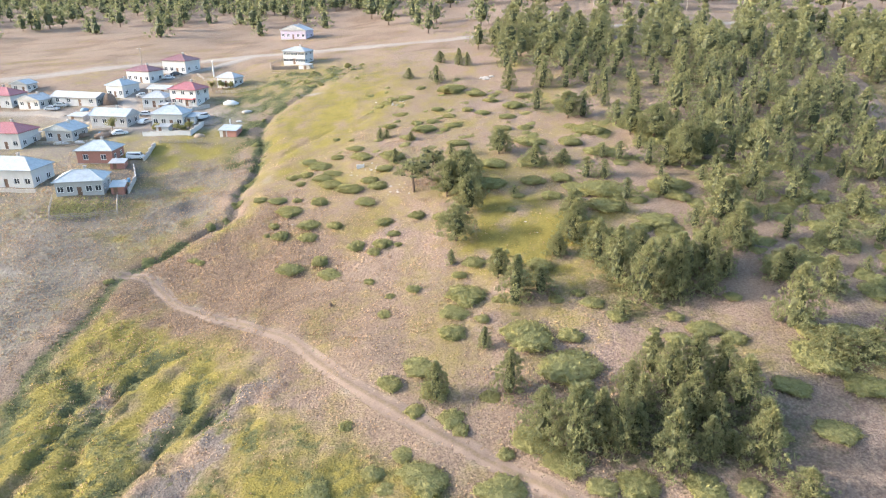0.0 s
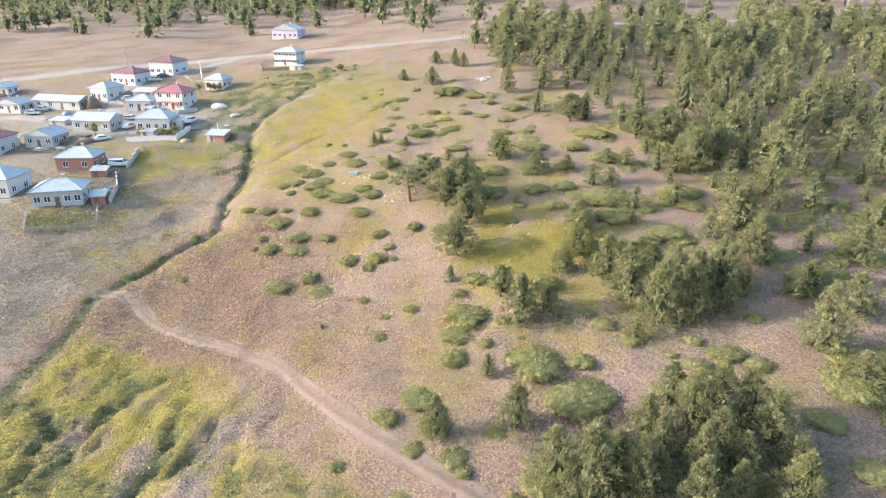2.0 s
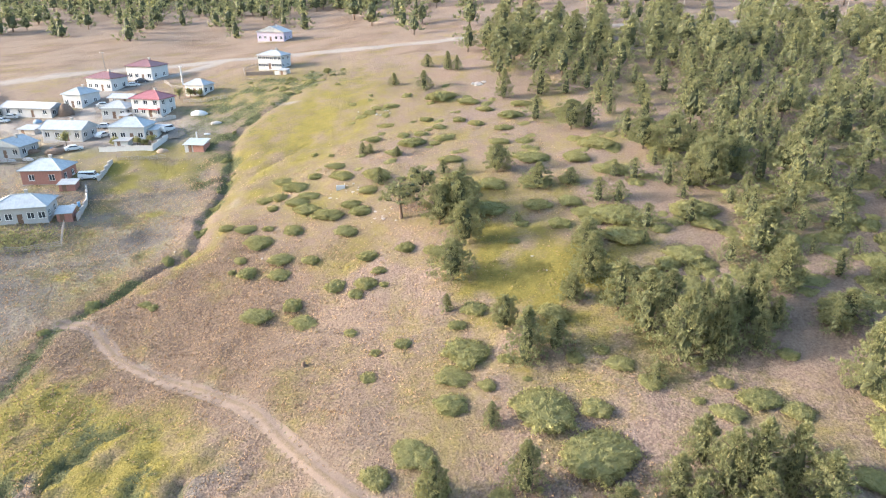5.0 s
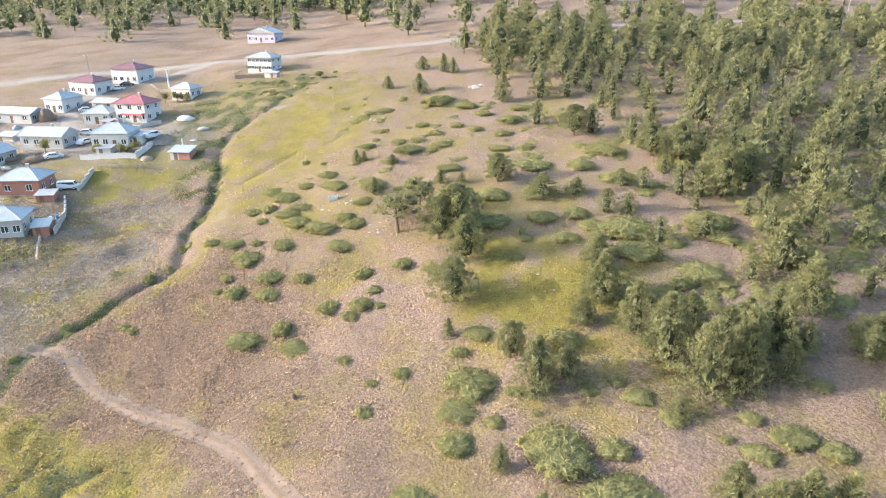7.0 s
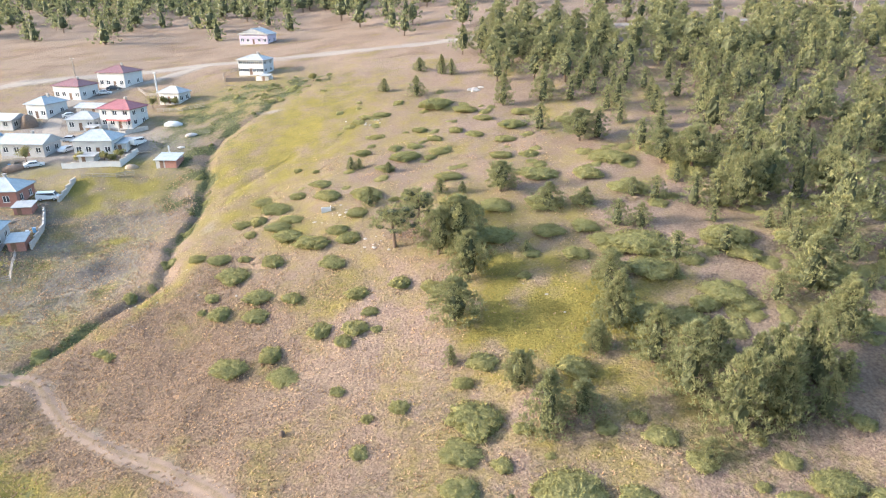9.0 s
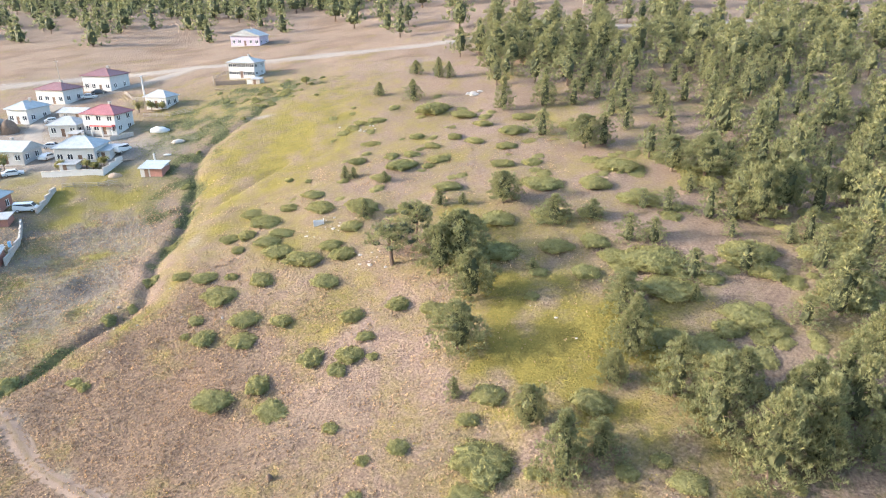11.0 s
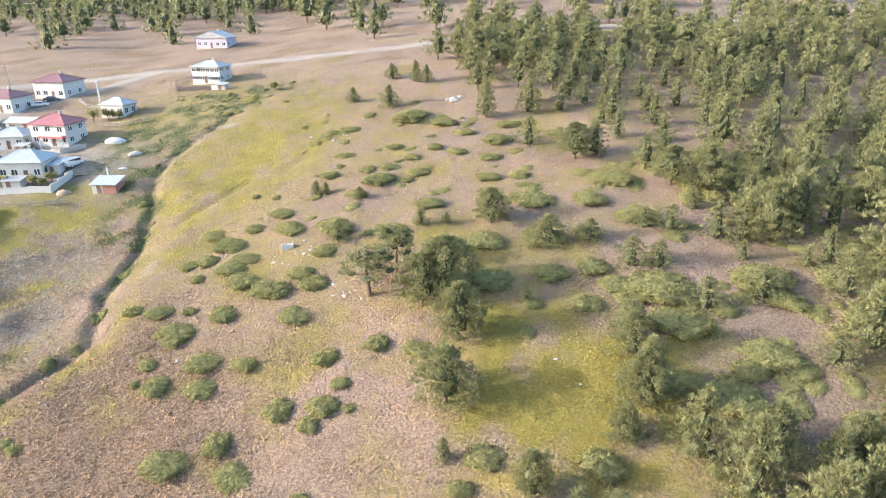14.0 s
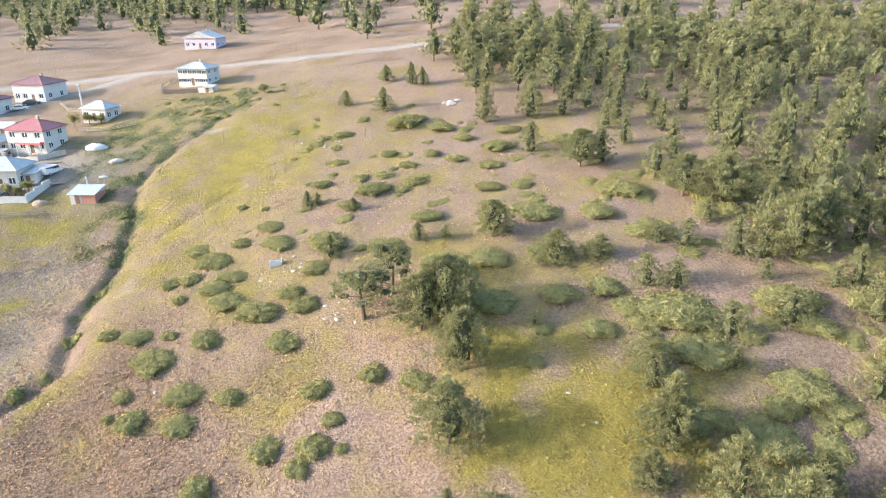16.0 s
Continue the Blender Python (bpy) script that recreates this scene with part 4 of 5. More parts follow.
SHRUBS_HOLLOW = [(43.3, 73.5, 2.2), (7.3, 73.7, 4.2), (12.9, 73.7, 1.9), (23.9, 74.1, 0.8), (30.3, 74.2, 2.5), (8.1, 74.8, 2.1), (5, 74.9, 1.6), (-3, 75.5, 2.1), 
    (27.2, 76.6, 1.3), (19.4, 77, 1.6), (1.1, 78.1, 1.2), (25.8, 78.9, 0.7), (5.8, 79, 0.6), (16.7, 80.1, 1.7), (-2.8, 80.2, 2.4), (35.9, 80.4, 1.4), 
    (-13.5, 81.9, 1.3), (11.8, 81.9, 1.3), (3.4, 82.6, 1), (15.1, 82.7, 1), (-1.2, 84.6, 3.3), (-13.2, 86.4, 0.8), (-9.7, 87.3, 1.3), (-2.6, 89.8, 1.3), 
    (10, 90.1, 2.2), (-17.4, 91.5, 1), (-0.3, 92.7, 2), (-24.6, 95.5, 2.6), (24.6, 96.1, 3.2), (-32.6, 98.2, 2.7)]
SHRUBS_SLOPE = [(20.9, 98.8, 1.6), (31.9, 98.9, 2.3), (27.4, 99.4, 2.1), (-27.6, 99.7, 1.8), (-27.7, 100, 1.9), (-18.1, 100.3, 1.6), (30.9, 101.4, 2.5), 
    (30.2, 101.5, 3.5), (-13.9, 101.7, 0.8), (-16.8, 102.4, 1.9), (-51, 102.7, 1), (-21.7, 103.3, 2.2), (-52.7, 103.7, 1.2), (25.8, 105, 0.8), 
    (-15.2, 105.5, 1.3), (22.9, 107.7, 3.8), (-31.9, 108.6, 2.4), (28.7, 108.8, 1.8), (6.1, 108.9, 1.2), (-6.5, 109.1, 2), (-37.7, 109.5, 2), 
    (-17.5, 109.9, 2), (35.9, 109.9, 2.7), (-40.8, 110.6, 0.8), (-27.3, 110.9, 1.6), (-11.4, 111, 1.9), (13.5, 112.4, 2), (-32.6, 112.5, 2.7), 
    (18.7, 113, 1.9), (-40.2, 113.6, 1.5), (7.5, 113.7, 1.3)]
SHRUBS_MEADOW = [(35, 114.1, 4.1), (23, 114.4, 4.8), (18.3, 115.7, 2.6), (-22.5, 118.3, 2.5), (-38.3, 118.6, 3.1), (2.4, 119.7, 3.4), (10.6, 119.7, 2.6), 
    (16.2, 120.3, 2.6), (-32.7, 121, 2.3), (-42.3, 123.6, 2.3), (-27.1, 124.4, 3.1), (-46.5, 124.7, 1.5), (-21, 124.8, 2.2), (-23.2, 127.4, 1.9), 
    (-31.8, 127.9, 3), (16.8, 128.4, 1.9), (3, 128.9, 3), (11, 129.2, 3.4), (-2.6, 129.4, 3.8), (-39.1, 130.2, 1.4), (25.4, 131.6, 3.5), 
    (-20.6, 132.5, 2.4), (-32.8, 134.4, 2.4), (-39, 135.2, 2), (-10.9, 135.7, 2.8), (-14.5, 136.2, 1.2), (-36.3, 138.8, 2.1), (19.9, 138.9, 3.1), 
    (-19.8, 139.1, 3.6), (-27.3, 140.7, 3), (-34.5, 131.7, 2.5), (-38, 123, 1.1), (-42.1, 135.6, 1.8), (-3.6, 124.5, 1.5), (-36.9, 139.6, 3)]
SHRUBS_UPPER = [(11.4, 140.8, 3.8), (-5.1, 143, 2.6), (-33.7, 143.8, 1.8), (-40.7, 144.8, 2.7), (25.1, 145.7, 4), (-29.9, 147.2, 2.3), (-17.6, 150.9, 2.3), 
    (10.9, 151.5, 2.1), (5.3, 151.7, 2.3), (-8.8, 154.4, 1.4), (-32.6, 155.4, 0.9), (-14.1, 155.5, 3.4), (-6.9, 157.2, 2.2), (-37, 157.4, 1), 
    (-23.5, 160.6, 2), (-12.4, 161, 1.8), (6.8, 161.2, 2.5), (-16.5, 161.3, 2), (-8.4, 164.6, 1.8), (0.4, 165.5, 2.1), (8.6, 168.5, 3.2), 
    (21.5, 168.7, 3.2), (-3.7, 168.9, 1.9), (-21.5, 170.2, 1.6), (-11.8, 171.2, 1.9), (2.6, 174.7, 2.2), (11.9, 177, 2.8), (-1.6, 182, 3.5), 
    (-25.9, 183.4, 1.8), (-21.8, 183.6, 2.4), (-8.7, 186.9, 4.9)]
for rows, group in ((SHRUBS_TRACK, "shrubs beside the track"), (SHRUBS_HOLLOW, "shrubs round the green hollow"), (SHRUBS_SLOPE, "shrubs on the brown slope"),
                    (SHRUBS_MEADOW, "shrubs on the meadow"), (SHRUBS_UPPER, "shrubs on the upper meadow")):
    for x, y, r in rows:
        shrub(x, y, r * 1.08, group, rnd, 1.0 if y > 78 else 0.85)


def joined_shrubs(name, spots, label, tall):
    """Low woody cover that nobody could count, as one mesh."""
    rs = np.random.RandomState(len(spots))
    V, F, at = [], [], 0
    for x, y, r in spots:
        me = SHRUBS[0.9][rs.randint(4)]
        v = np.empty(len(me.vertices) * 3)
        me.vertices.foreach_get("co", v)
        v = v.reshape(-1, 3) * (r / 0.9) * np.array([1, rs.uniform(0.7, 1.0), tall * rs.uniform(0.7, 1.2)])
        a = rs.uniform(0, 6.28)
        x2, y2 = v[:, 0] * math.cos(a) - v[:, 1] * math.sin(a) + x, v[:, 0] * math.sin(a) + v[:, 1] * math.cos(a) + y
        base = height(x2, y2)
        V.append(np.c_[x2, y2, v[:, 2] + base - 0.05])
        F += [tuple(i + at for i in p.vertices) for p in me.polygons]
        at += len(v)
    return tagged(new(name, to_mesh(name, np.concatenate(V), F, MAT_LEAF)), label, "shrubs", kind="stuff")


under = []
for k in range(285):
    x, y = rnd.uniform(18, 80), rnd.uniform(50, 150)
    if abs(x - 4) < 0.8 * y and float(wood_density(np.array([x]), np.array([y]))[0]) > 0.04:
        r = rnd.uniform(0.8, 2.6)
        if y < 84:
            shrub(x, y, r, "shrubs under the pines", rnd, 0.9, "spreading green shrub among young pines")
        else:
            under.append((x, y, min(r, 2.2)))
joined_shrubs("wood_undergrowth", under, "green undergrowth of shrubs among young pines", 0.8)
mats = []
for k in range(420):
    x, y = rnd.uniform(14, 64), rnd.uniform(88, 152)
    if waves(np.array([x]), np.array([y]), 16, 71)[0] > 0.0 and x > 17 + 0.12 * (y - 90) and abs(x - 4) < 0.72 * y and len(mats) < 135:
        mats.append((x, y, rnd.uniform(0.6, 1.9)))
joined_shrubs("juniper_mats", mats, "low spreading juniper mats before the wood", 0.55)
upper = [(rnd.uniform(-34, 24), rnd.uniform(142, 205), rnd.uniform(0.6, 1.9)) for k in range(80)]
upper = [(x, y, r) for x, y, r in upper if x < 24 - (y - 150) * 0.6]
joined_shrubs("meadow_mats", upper, "flat green juniper mats scattered on the upper meadow", 0.6)
scrub = [(rnd.gauss(-57, 8), rnd.gauss(214, 6), rnd.uniform(0.4, 1.2)) for k in range(40)]
scrub = [(x, y, r) for x, y, r in scrub if y < 228]
for k in range(26):
    i = rnd.randrange(1, 11)
    (ax, ay), (bx, by) = GULLY[i], GULLY[i + 1]
    t = rnd.random()
    scrub.append((ax + (bx - ax) * t - rnd.uniform(-0.8, 2.2), ay + (by - ay) * t, rnd.uniform(0.5, 1.4)))
joined_shrubs("ditch_scrub", scrub, "dark green scrub growing along the ditch", 1.0)


def ground_tufts(name, n, area, keep, mat, label, size, blades, width, seed, spread=0.7):
    """Small leafy tufts standing all over a stretch of ground, as one mesh."""
    r = np.random.RandomState(seed)
    x0, x1, y0, y1 = area
    x, y, luck = r.uniform(x0, x1, n), r.uniform(y0, y1, n), r.uniform(0, 1, n)
    ok = (luck < keep(x, y)) & (np.abs(x - 2) < 0.8 * y + 12)
    x, y = x[ok], y[ok]
    p = np.stack([x, y, height(x, y) - 0.03], 1)
    v, f = tufts(r, p, np.tile([0, 0, 1.0], (len(p), 1)), r.uniform(0.6, 1.3, len(p)) * size, blades, spread, width)
    return tagged(new(name, to_mesh(name, v, f.tolist(), mat)), label, "grass", kind="stuff")


def tussock_keep(x, y):
    z = zones(x, y)
    banks = np.max([np.exp(-0.5 * (away(x, y, line)[0] / 1.6) ** 2) for line in FIELD_BANKS], 0)
    return np.clip(0.25 + 1.2 * banks + 0.9 * z["brown"] + 0.7 * z["field"] + 0.7 * bump(x, y, -68, 145, 14, 4, 12) + 0.3 * z["pale"] - 1.5 * z["soil"] - 0.8 * z["green"] + 0.4 * waves(x, y, 7, 31), 0.02, 1)


def weed_keep(x, y):
    return np.clip(zones(x, y)["weed"] * 1.3 - 0.3, 0, 1)


def lush_keep(x, y):
    z = zones(x, y)
    return np.clip(z["green"] * 0.9 - z["soil"] - 0.4 + 0.5 * waves(x, y, 5, 33), 0, 1)


ground_tufts("dry_tussocks", 80000, (-110, 18, 46, 165), tussock_keep, MAT_STRAW, "dry straw-coloured grass tussocks over the slope", 0.3, 4, 0.07, 41)
ground_tufts("ditch_weeds", 26000, (-90, -20, 46, 232), weed_keep, MAT_WEED, "dark green weeds along the ditch", 0.38, 7, 0.06, 42)
ground_tufts("green_grass", 26000, (-75, 30, 44, 135), lush_keep, MAT_GRASS, "tufts of green grass in the damp hollows", 0.22, 5, 0.045, 43)

# ---- houses ----
def facade(bm, length, tall, holes, m, deep=0.16):
    """A wall face in the plane y=0, looking to -y, with openings and their reveals; laid by m."""
    xs = sorted({0.0, length, *(v for a, b, c, d in holes for v in (a, c))})
    zs = sorted({0.0, tall, *(v for a, b, c, d in holes for v in (b, d))})

    def quad(*pts):
        bm.faces.new([bm.verts.new(m @ Vector(p)) for p in pts])

    for x0, x1 in zip(xs[:-1], xs[1:]):
        for z0, z1 in zip(zs[:-1], zs[1:]):
            cx, cz = (x0 + x1) / 2, (z0 + z1) / 2
            if not any(a < cx < c and b < cz < d for a, b, c, d in holes):
                quad((x0, 0, z0), (x1, 0, z0), (x1, 0, z1), (x0, 0, z1))
    for a, b, c, d in holes:
        quad((a, 0, b), (a, deep, b), (c, deep, b), (c, 0, b))
        quad((a, 0, d), (c, 0, d), (c, deep, d), (a, deep, d))
        quad((a, 0, b), (a, 0, d), (a, deep, d), (a, deep, b))
        quad((c, 0, b), (c, deep, b), (c, deep, d), (c, 0, d))


def window_part(house, m, a, b, c, d):
    bm = bmesh.new()
    for x0, z0, x1, z1 in ((a, b, a + 0.09, d), (c - 0.09, b, c, d), (a + 0.09, d - 0.09, c - 0.09, d), (a + 0.09, b, c - 0.09, b + 0.09), ((a + c) / 2 - 0.04, b + 0.09, (a + c) / 2 + 0.04, d - 0.09)):
        block(bm, x0, 0.08, z0, x1, 0.15, z1)
    w = part("window", bm, MAT_FRAME, house, m=m)
    bm = bmesh.new()
    block(bm, a, 0.12, b, c, 0.14, d)
    part("pane", bm, MAT_GLASS, w)
    bm = bmesh.new()
    block(bm, a - 0.08, -0.1, b - 0.07, c + 0.08, 0.05, b - 0.003)
    part("window_sill", bm, MAT_STONE, w)


def roof_bm(kind, w, d, over, rise, z, thick=0.14):
    """A hipped or gabled roof on the plan w by d, its eaves at z."""
    x0, x1, y0, y1 = -over, w + over, -over, d + over
    if kind == "hip":
        k = (d + 2 * over) / 2
        if w >= d:
            top = [(x0 + k * 0.95, d / 2), (x1 - k * 0.95, d / 2)]
        else:
            k = (w + 2 * over) / 2
            top = [(w / 2, y0 + k * 0.95), (w / 2, y1 - k * 0.95)]
    elif kind == "gable_x":
        top = [(x0, d / 2), (x1, d / 2)]
    else:
        top = [(w / 2, y0), (w / 2, y1)]
    bm = bmesh.new()
    lo = [bm.verts.new((x, y, z)) for x, y in ((x0, y0), (x1, y0), (x1, y1), (x0, y1))]
    up = [bm.verts.new((x, y, z + thick)) for x, y in ((x0, y0), (x1, y0), (x1, y1), (x0, y1))]
    tp = [bm.verts.new((x, y, z + rise)) for x, y in top]
    bm.faces.new(lo[::-1])
    for i in range(4):
        j = (i + 1) % 4
        bm.faces.new((lo[i], lo[j], up[j], up[i]))
    along_x = kind == "gable_x" or (kind == "hip" and w >= d)
    if along_x:
        bm.faces.new((up[0], up[1], tp[1], tp[0]))
        bm.faces.new((up[2], up[3], tp[0], tp[1]))
        bm.faces.new((up[1], up[2], tp[1]))
        bm.faces.new((up[3], up[0], tp[0]))
    else:
        bm.faces.new((up[1], up[2], tp[1], tp[0]))
        bm.faces.new((up[3], up[0], tp[0], tp[1]))
        bm.faces.new((up[0], up[1], tp[0]))
        bm.faces.new((up[2], up[3], tp[1]))
    ends = [(Vector(v.co), Vector(t.co)) for v, t in ((up[0], tp[0]), (up[1], tp[1 if along_x else 0]), (up[2], tp[1]), (up[3], tp[0 if along_x else 1]))]
    ends.append((Vector(tp[0].co), Vector(tp[1].co)))
    return bm, ends


def house(label, x, y, turn, w, d, tall, roof, wall_mat, roof_mat, storeys=1, rise=1.9, windows=3, side_windows=2, door=1, plinth=None, chimney=True, balcony=False, over=0.45, lower=None, z=None, bands=()):
    """A house whose front left corner stands at x, y; the front runs along turn, and looks to the viewer of the valley."""
    w, d = w * 0.9, d * 0.87
    c, s = math.cos(radians(turn)), math.sin(radians(turn))
    x, y = x + 0.35 * c, y + 0.35 * s
    corners = [(x + c * a - s * b, y + s * a + c * b) for a in (0, w) for b in (0, d)]
    base = max(gz(*p) for p in corners[::2]) if z is None else z
    low = min(gz(*p) for p in corners) - 0.5
    root = new("house")
    root.matrix_basis = pose(x, y, base, 0, 0, turn)
    tagged(root, label, "house", "village houses")
    sides = [(w, Matrix.Identity(4), windows, True), (d, Matrix.Translation((w, 0, 0)) @ Matrix.Rotation(radians(90), 4, "Z"), side_windows, False),
             (w, Matrix.Translation((w, d, 0)) @ Matrix.Rotation(radians(180), 4, "Z"), windows, False), (d, Matrix.Translation((0, d, 0)) @ Matrix.Rotation(radians(270), 4, "Z"), side_windows, False)]
    bm = bmesh.new()
    todo = []
    level = tall / storeys
    for length, m, count, front in sides:
        holes = []
        for k in range(storeys):
            n = count + (1 if front and door and k == 0 else 0)
            for i in range(n):
                cx = length * (i + 0.5) / n
                if front and door and k == 0 and i == n // 2:
                    holes.append((cx - 0.5, 0.02, cx + 0.5, 2.05))
                    todo.append((m, holes[-1], True))
                else:
                    holes.append((cx - 0.68, k * level + 0.9, cx + 0.68, k * level + min(2.3, level - 0.3)))
                    todo.append((m, holes[-1], False))
        facade(bm, length, tall, holes, m)
    bmesh.ops.remove_doubles(bm, verts=bm.verts, dist=0.001)
    if roof == "gable_y":
        for yy, flip in ((0, 1), (d, -1)):
            v = [bm.verts.new(q) for q in ((0, yy, tall), (w, yy, tall), (w / 2, yy, tall + rise * w / (w + 2 * over)))]
            bm.faces.new(v[::flip])
    if roof == "gable_x":
        for xx, flip in ((0, -1), (w, 1)):
            v = [bm.verts.new(q) for q in ((xx, 0, tall), (xx, d, tall), (xx, d / 2, tall + rise * d / (d + 2 * over)))]
            bm.faces.new(v[::flip])
    part("wall", bm, wall_mat, root)
    for m, (a, b, c2, d2), is_door in todo:
        if is_door:
            bm = bmesh.new()
            block(bm, a, 0.09, b, c2, 0.15, d2)
            leaf = part("door", bm, MAT_DOOR, root, "brown panelled door", m)
            bm = bmesh.new()
            block(bm, c2 - 0.16, 0.03, b + 0.95, c2 - 0.08, 0.09, b + 1.1)
            part("door_handle", bm, MAT_FRAME, leaf)
        else:
            window_part(root, m, a, b, c2, d2)
    bm = bmesh.new()
    block(bm, -0.06, -0.06, low - base, w + 0.06, d + 0.06, 0.0)
    part("plinth", bm, plinth or MAT_STONE, root, "grey plinth")
    bm, ends = roof_bm(roof, w, d, over, rise, tall - 0.02)
    r = part("roof", bm, roof_mat, root)
    for p, q in ends:
        if (p - q).length > 0.3:
            bm = bmesh.new()
            tube(bm, p, q, 0.09, 0.09, 6)
            part("ridge_cap", bm, roof_mat, r)
    if chimney:
        bm = bmesh.new()
        block(bm, w * 0.55, d * 0.55, tall + rise * 0.3, w * 0.55 + 0.55, d * 0.55 + 0.55, tall + rise + 0.55, 0.03)
        ch = part("chimney", bm, MAT_STONE, r, "rendered chimney")
        bm = bmesh.new()
        block(bm, w * 0.55 - 0.08, d * 0.55 - 0.08, tall + rise + 0.553, w * 0.55 + 0.63, d * 0.55 + 0.63, tall + rise + 0.65)
        part("chimney_cap", bm, MAT_STONE, root)
    if balcony:
        bm = bmesh.new()
        block(bm, w * 0.3, -1.3, level - 0.3, w * 0.98, -0.004, level + 0.12)
        bal = part("balcony", bm, MAT_BANDED, root, "red-edged concrete balcony")
        bm = bmesh.new()
        block(bm, w * 0.3, -1.3, level + 0.123, w * 0.98, -1.2, level + 0.75, 0.02)
        part("parapet", bm, MAT_WHITE, bal)
        for px in (0.32, 0.64, 0.96):
            bm = bmesh.new()
            block(bm, w * px - 0.1, -1.28, low - base, w * px + 0.1, -1.1, level - 0.303)
            part("post", bm, MAT_WHITE, bal)
    return root


house("single-storey pale grey house with blue sheet roof", -95.3, 128.6, 17, 10.9, 8.0, 3.3, "hip", MAT_GREYWALL, MAT_ROOFBLUE, rise=2.0, windows=4, chimney=True)
house("white two-level house with pale blue sheet roof", -117.5, 134.2, 0, 14.6, 9.0, 4.2, "hip", MAT_WHITE, MAT_ROOFBLUE, rise=2.4, windows=4)
house("red brick house with pale blue sheet roof", -103.0, 149.6, 6, 9.9, 8.0, 3.2, "hip", MAT_BRICK, MAT_ROOFBLUE, rise=2.1, windows=2, door=0)
house("white two-level house with crimson sheet roof", -137.5, 161.8, 0, 12.0, 9.5, 4.4, "hip", MAT_WHITE, MAT_ROOFRED, rise=2.3, windows=3)
house("white house with pale blue roof behind a yard wall", -95.8, 175.6, 2, 10.2, 8.0, 3.6, "hip", MAT_WHITE, MAT_ROOFBLUE, rise=2.2, windows=3)
house("long grey house with pale blue sheet roof", -115.5, 177.8, -4, 12.6, 7.5, 3.0, "gable_x", MAT_GREYWALL, MAT_ROOFBLUE, rise=1.9, windows=3)
house("two-storey white house with crimson roof and balcony", -98.4, 194.0, -10, 10.2, 8.2, 5.0, "hip", MAT_WHITE, MAT_ROOFRED, storeys=2, rise=2.0, windows=3, balcony=True)
house("white house with pale blue hipped roof", -126.8, 207.2, -10, 7.0, 9.5, 3.9, "hip", MAT_WHITE, MAT_ROOFBLUE, rise=1.9, windows=2)
house("white house with maroon sheet roof", -128.3, 223.6, -12, 10.6, 9.0, 4.0, "hip", MAT_WHITE, MAT_ROOFMAROON, rise=1.8, windows=3)
house("tall white house with maroon sheet roof", -120.3, 235.2, -10, 10.8, 10.5, 4.6, "hip", MAT_WHITE, MAT_ROOFMAROON, rise=2.0, windows=3)
house("small cream cottage with pale grey hipped roof", -90.0, 211.6, -14, 7.4, 6.0, 3.0, "hip", MAT_WHITE, MAT_ROOFGREY, rise=1.7, windows=2, chimney=False)
house("white two-storey house with pale sheet roof above a terrace", -73.9, 235.4, -12, 9.6, 8.0, 4.5, "hip", MAT_WHITE, MAT_ROOFGREY, storeys=2, rise=1.6, windows=6)
house("lilac gabled bungalow with a white sheet roof", -99.5, 316.0, -8, 14.4, 11.0, 3.9, "gable_y", MAT_LILAC, MAT_ROOFGREY, rise=2.6, windows=4, chimney=True)
house("small white house with grey hipped roof", -107.3, 193.2, 2, 8.0, 7.0, 2.9, "hip", MAT_WHITE, MAT_ROOFGREY, rise=1.9, windows=2, chimney=False)
house("low grey outbuilding with a pale sheet roof", -112.0, 206.5, -8, 8.0, 6.0, 2.2, "gable_x", MAT_STONE, MAT_ROOFGREY, rise=1.1, windows=1, side_windows=0, chimney=False)
house("long low farm building with a grey sheet roof", -141.4, 199.5, -8, 18.5, 7.0, 2.6, "gable_x", MAT_GREYWALL, MAT_ROOFGREY, rise=1.5, windows=3, chimney=False)
house("white cottage with a grey gabled roof", -150.8, 196.3, -8, 8.8, 7.0, 2.7, "gable_y", MAT_WHITE, MAT_ROOFGREY, rise=1.7, windows=2)
house("small white hut with pale gabled roof", -165.5, 214.0, -2, 6.5, 6.0, 2.8, "gable_y", MAT_WHITE, MAT_ROOFBLUE, rise=1.4, windows=1, chimney=False)
house("pale house with a faded red roof", -166.0, 197.6, -2, 13.5, 9.0, 4.0, "hip", MAT_WHITE, MAT_ROOFRED, rise=2.2, windows=3)
house("weathered grey gabled farmhouse with sheet roof", -123.5, 168.2, -3, 9.0, 8.0, 2.9, "gable_y", MAT_GREYWALL, MAT_ROOFBLUE, rise=1.9, windows=2)


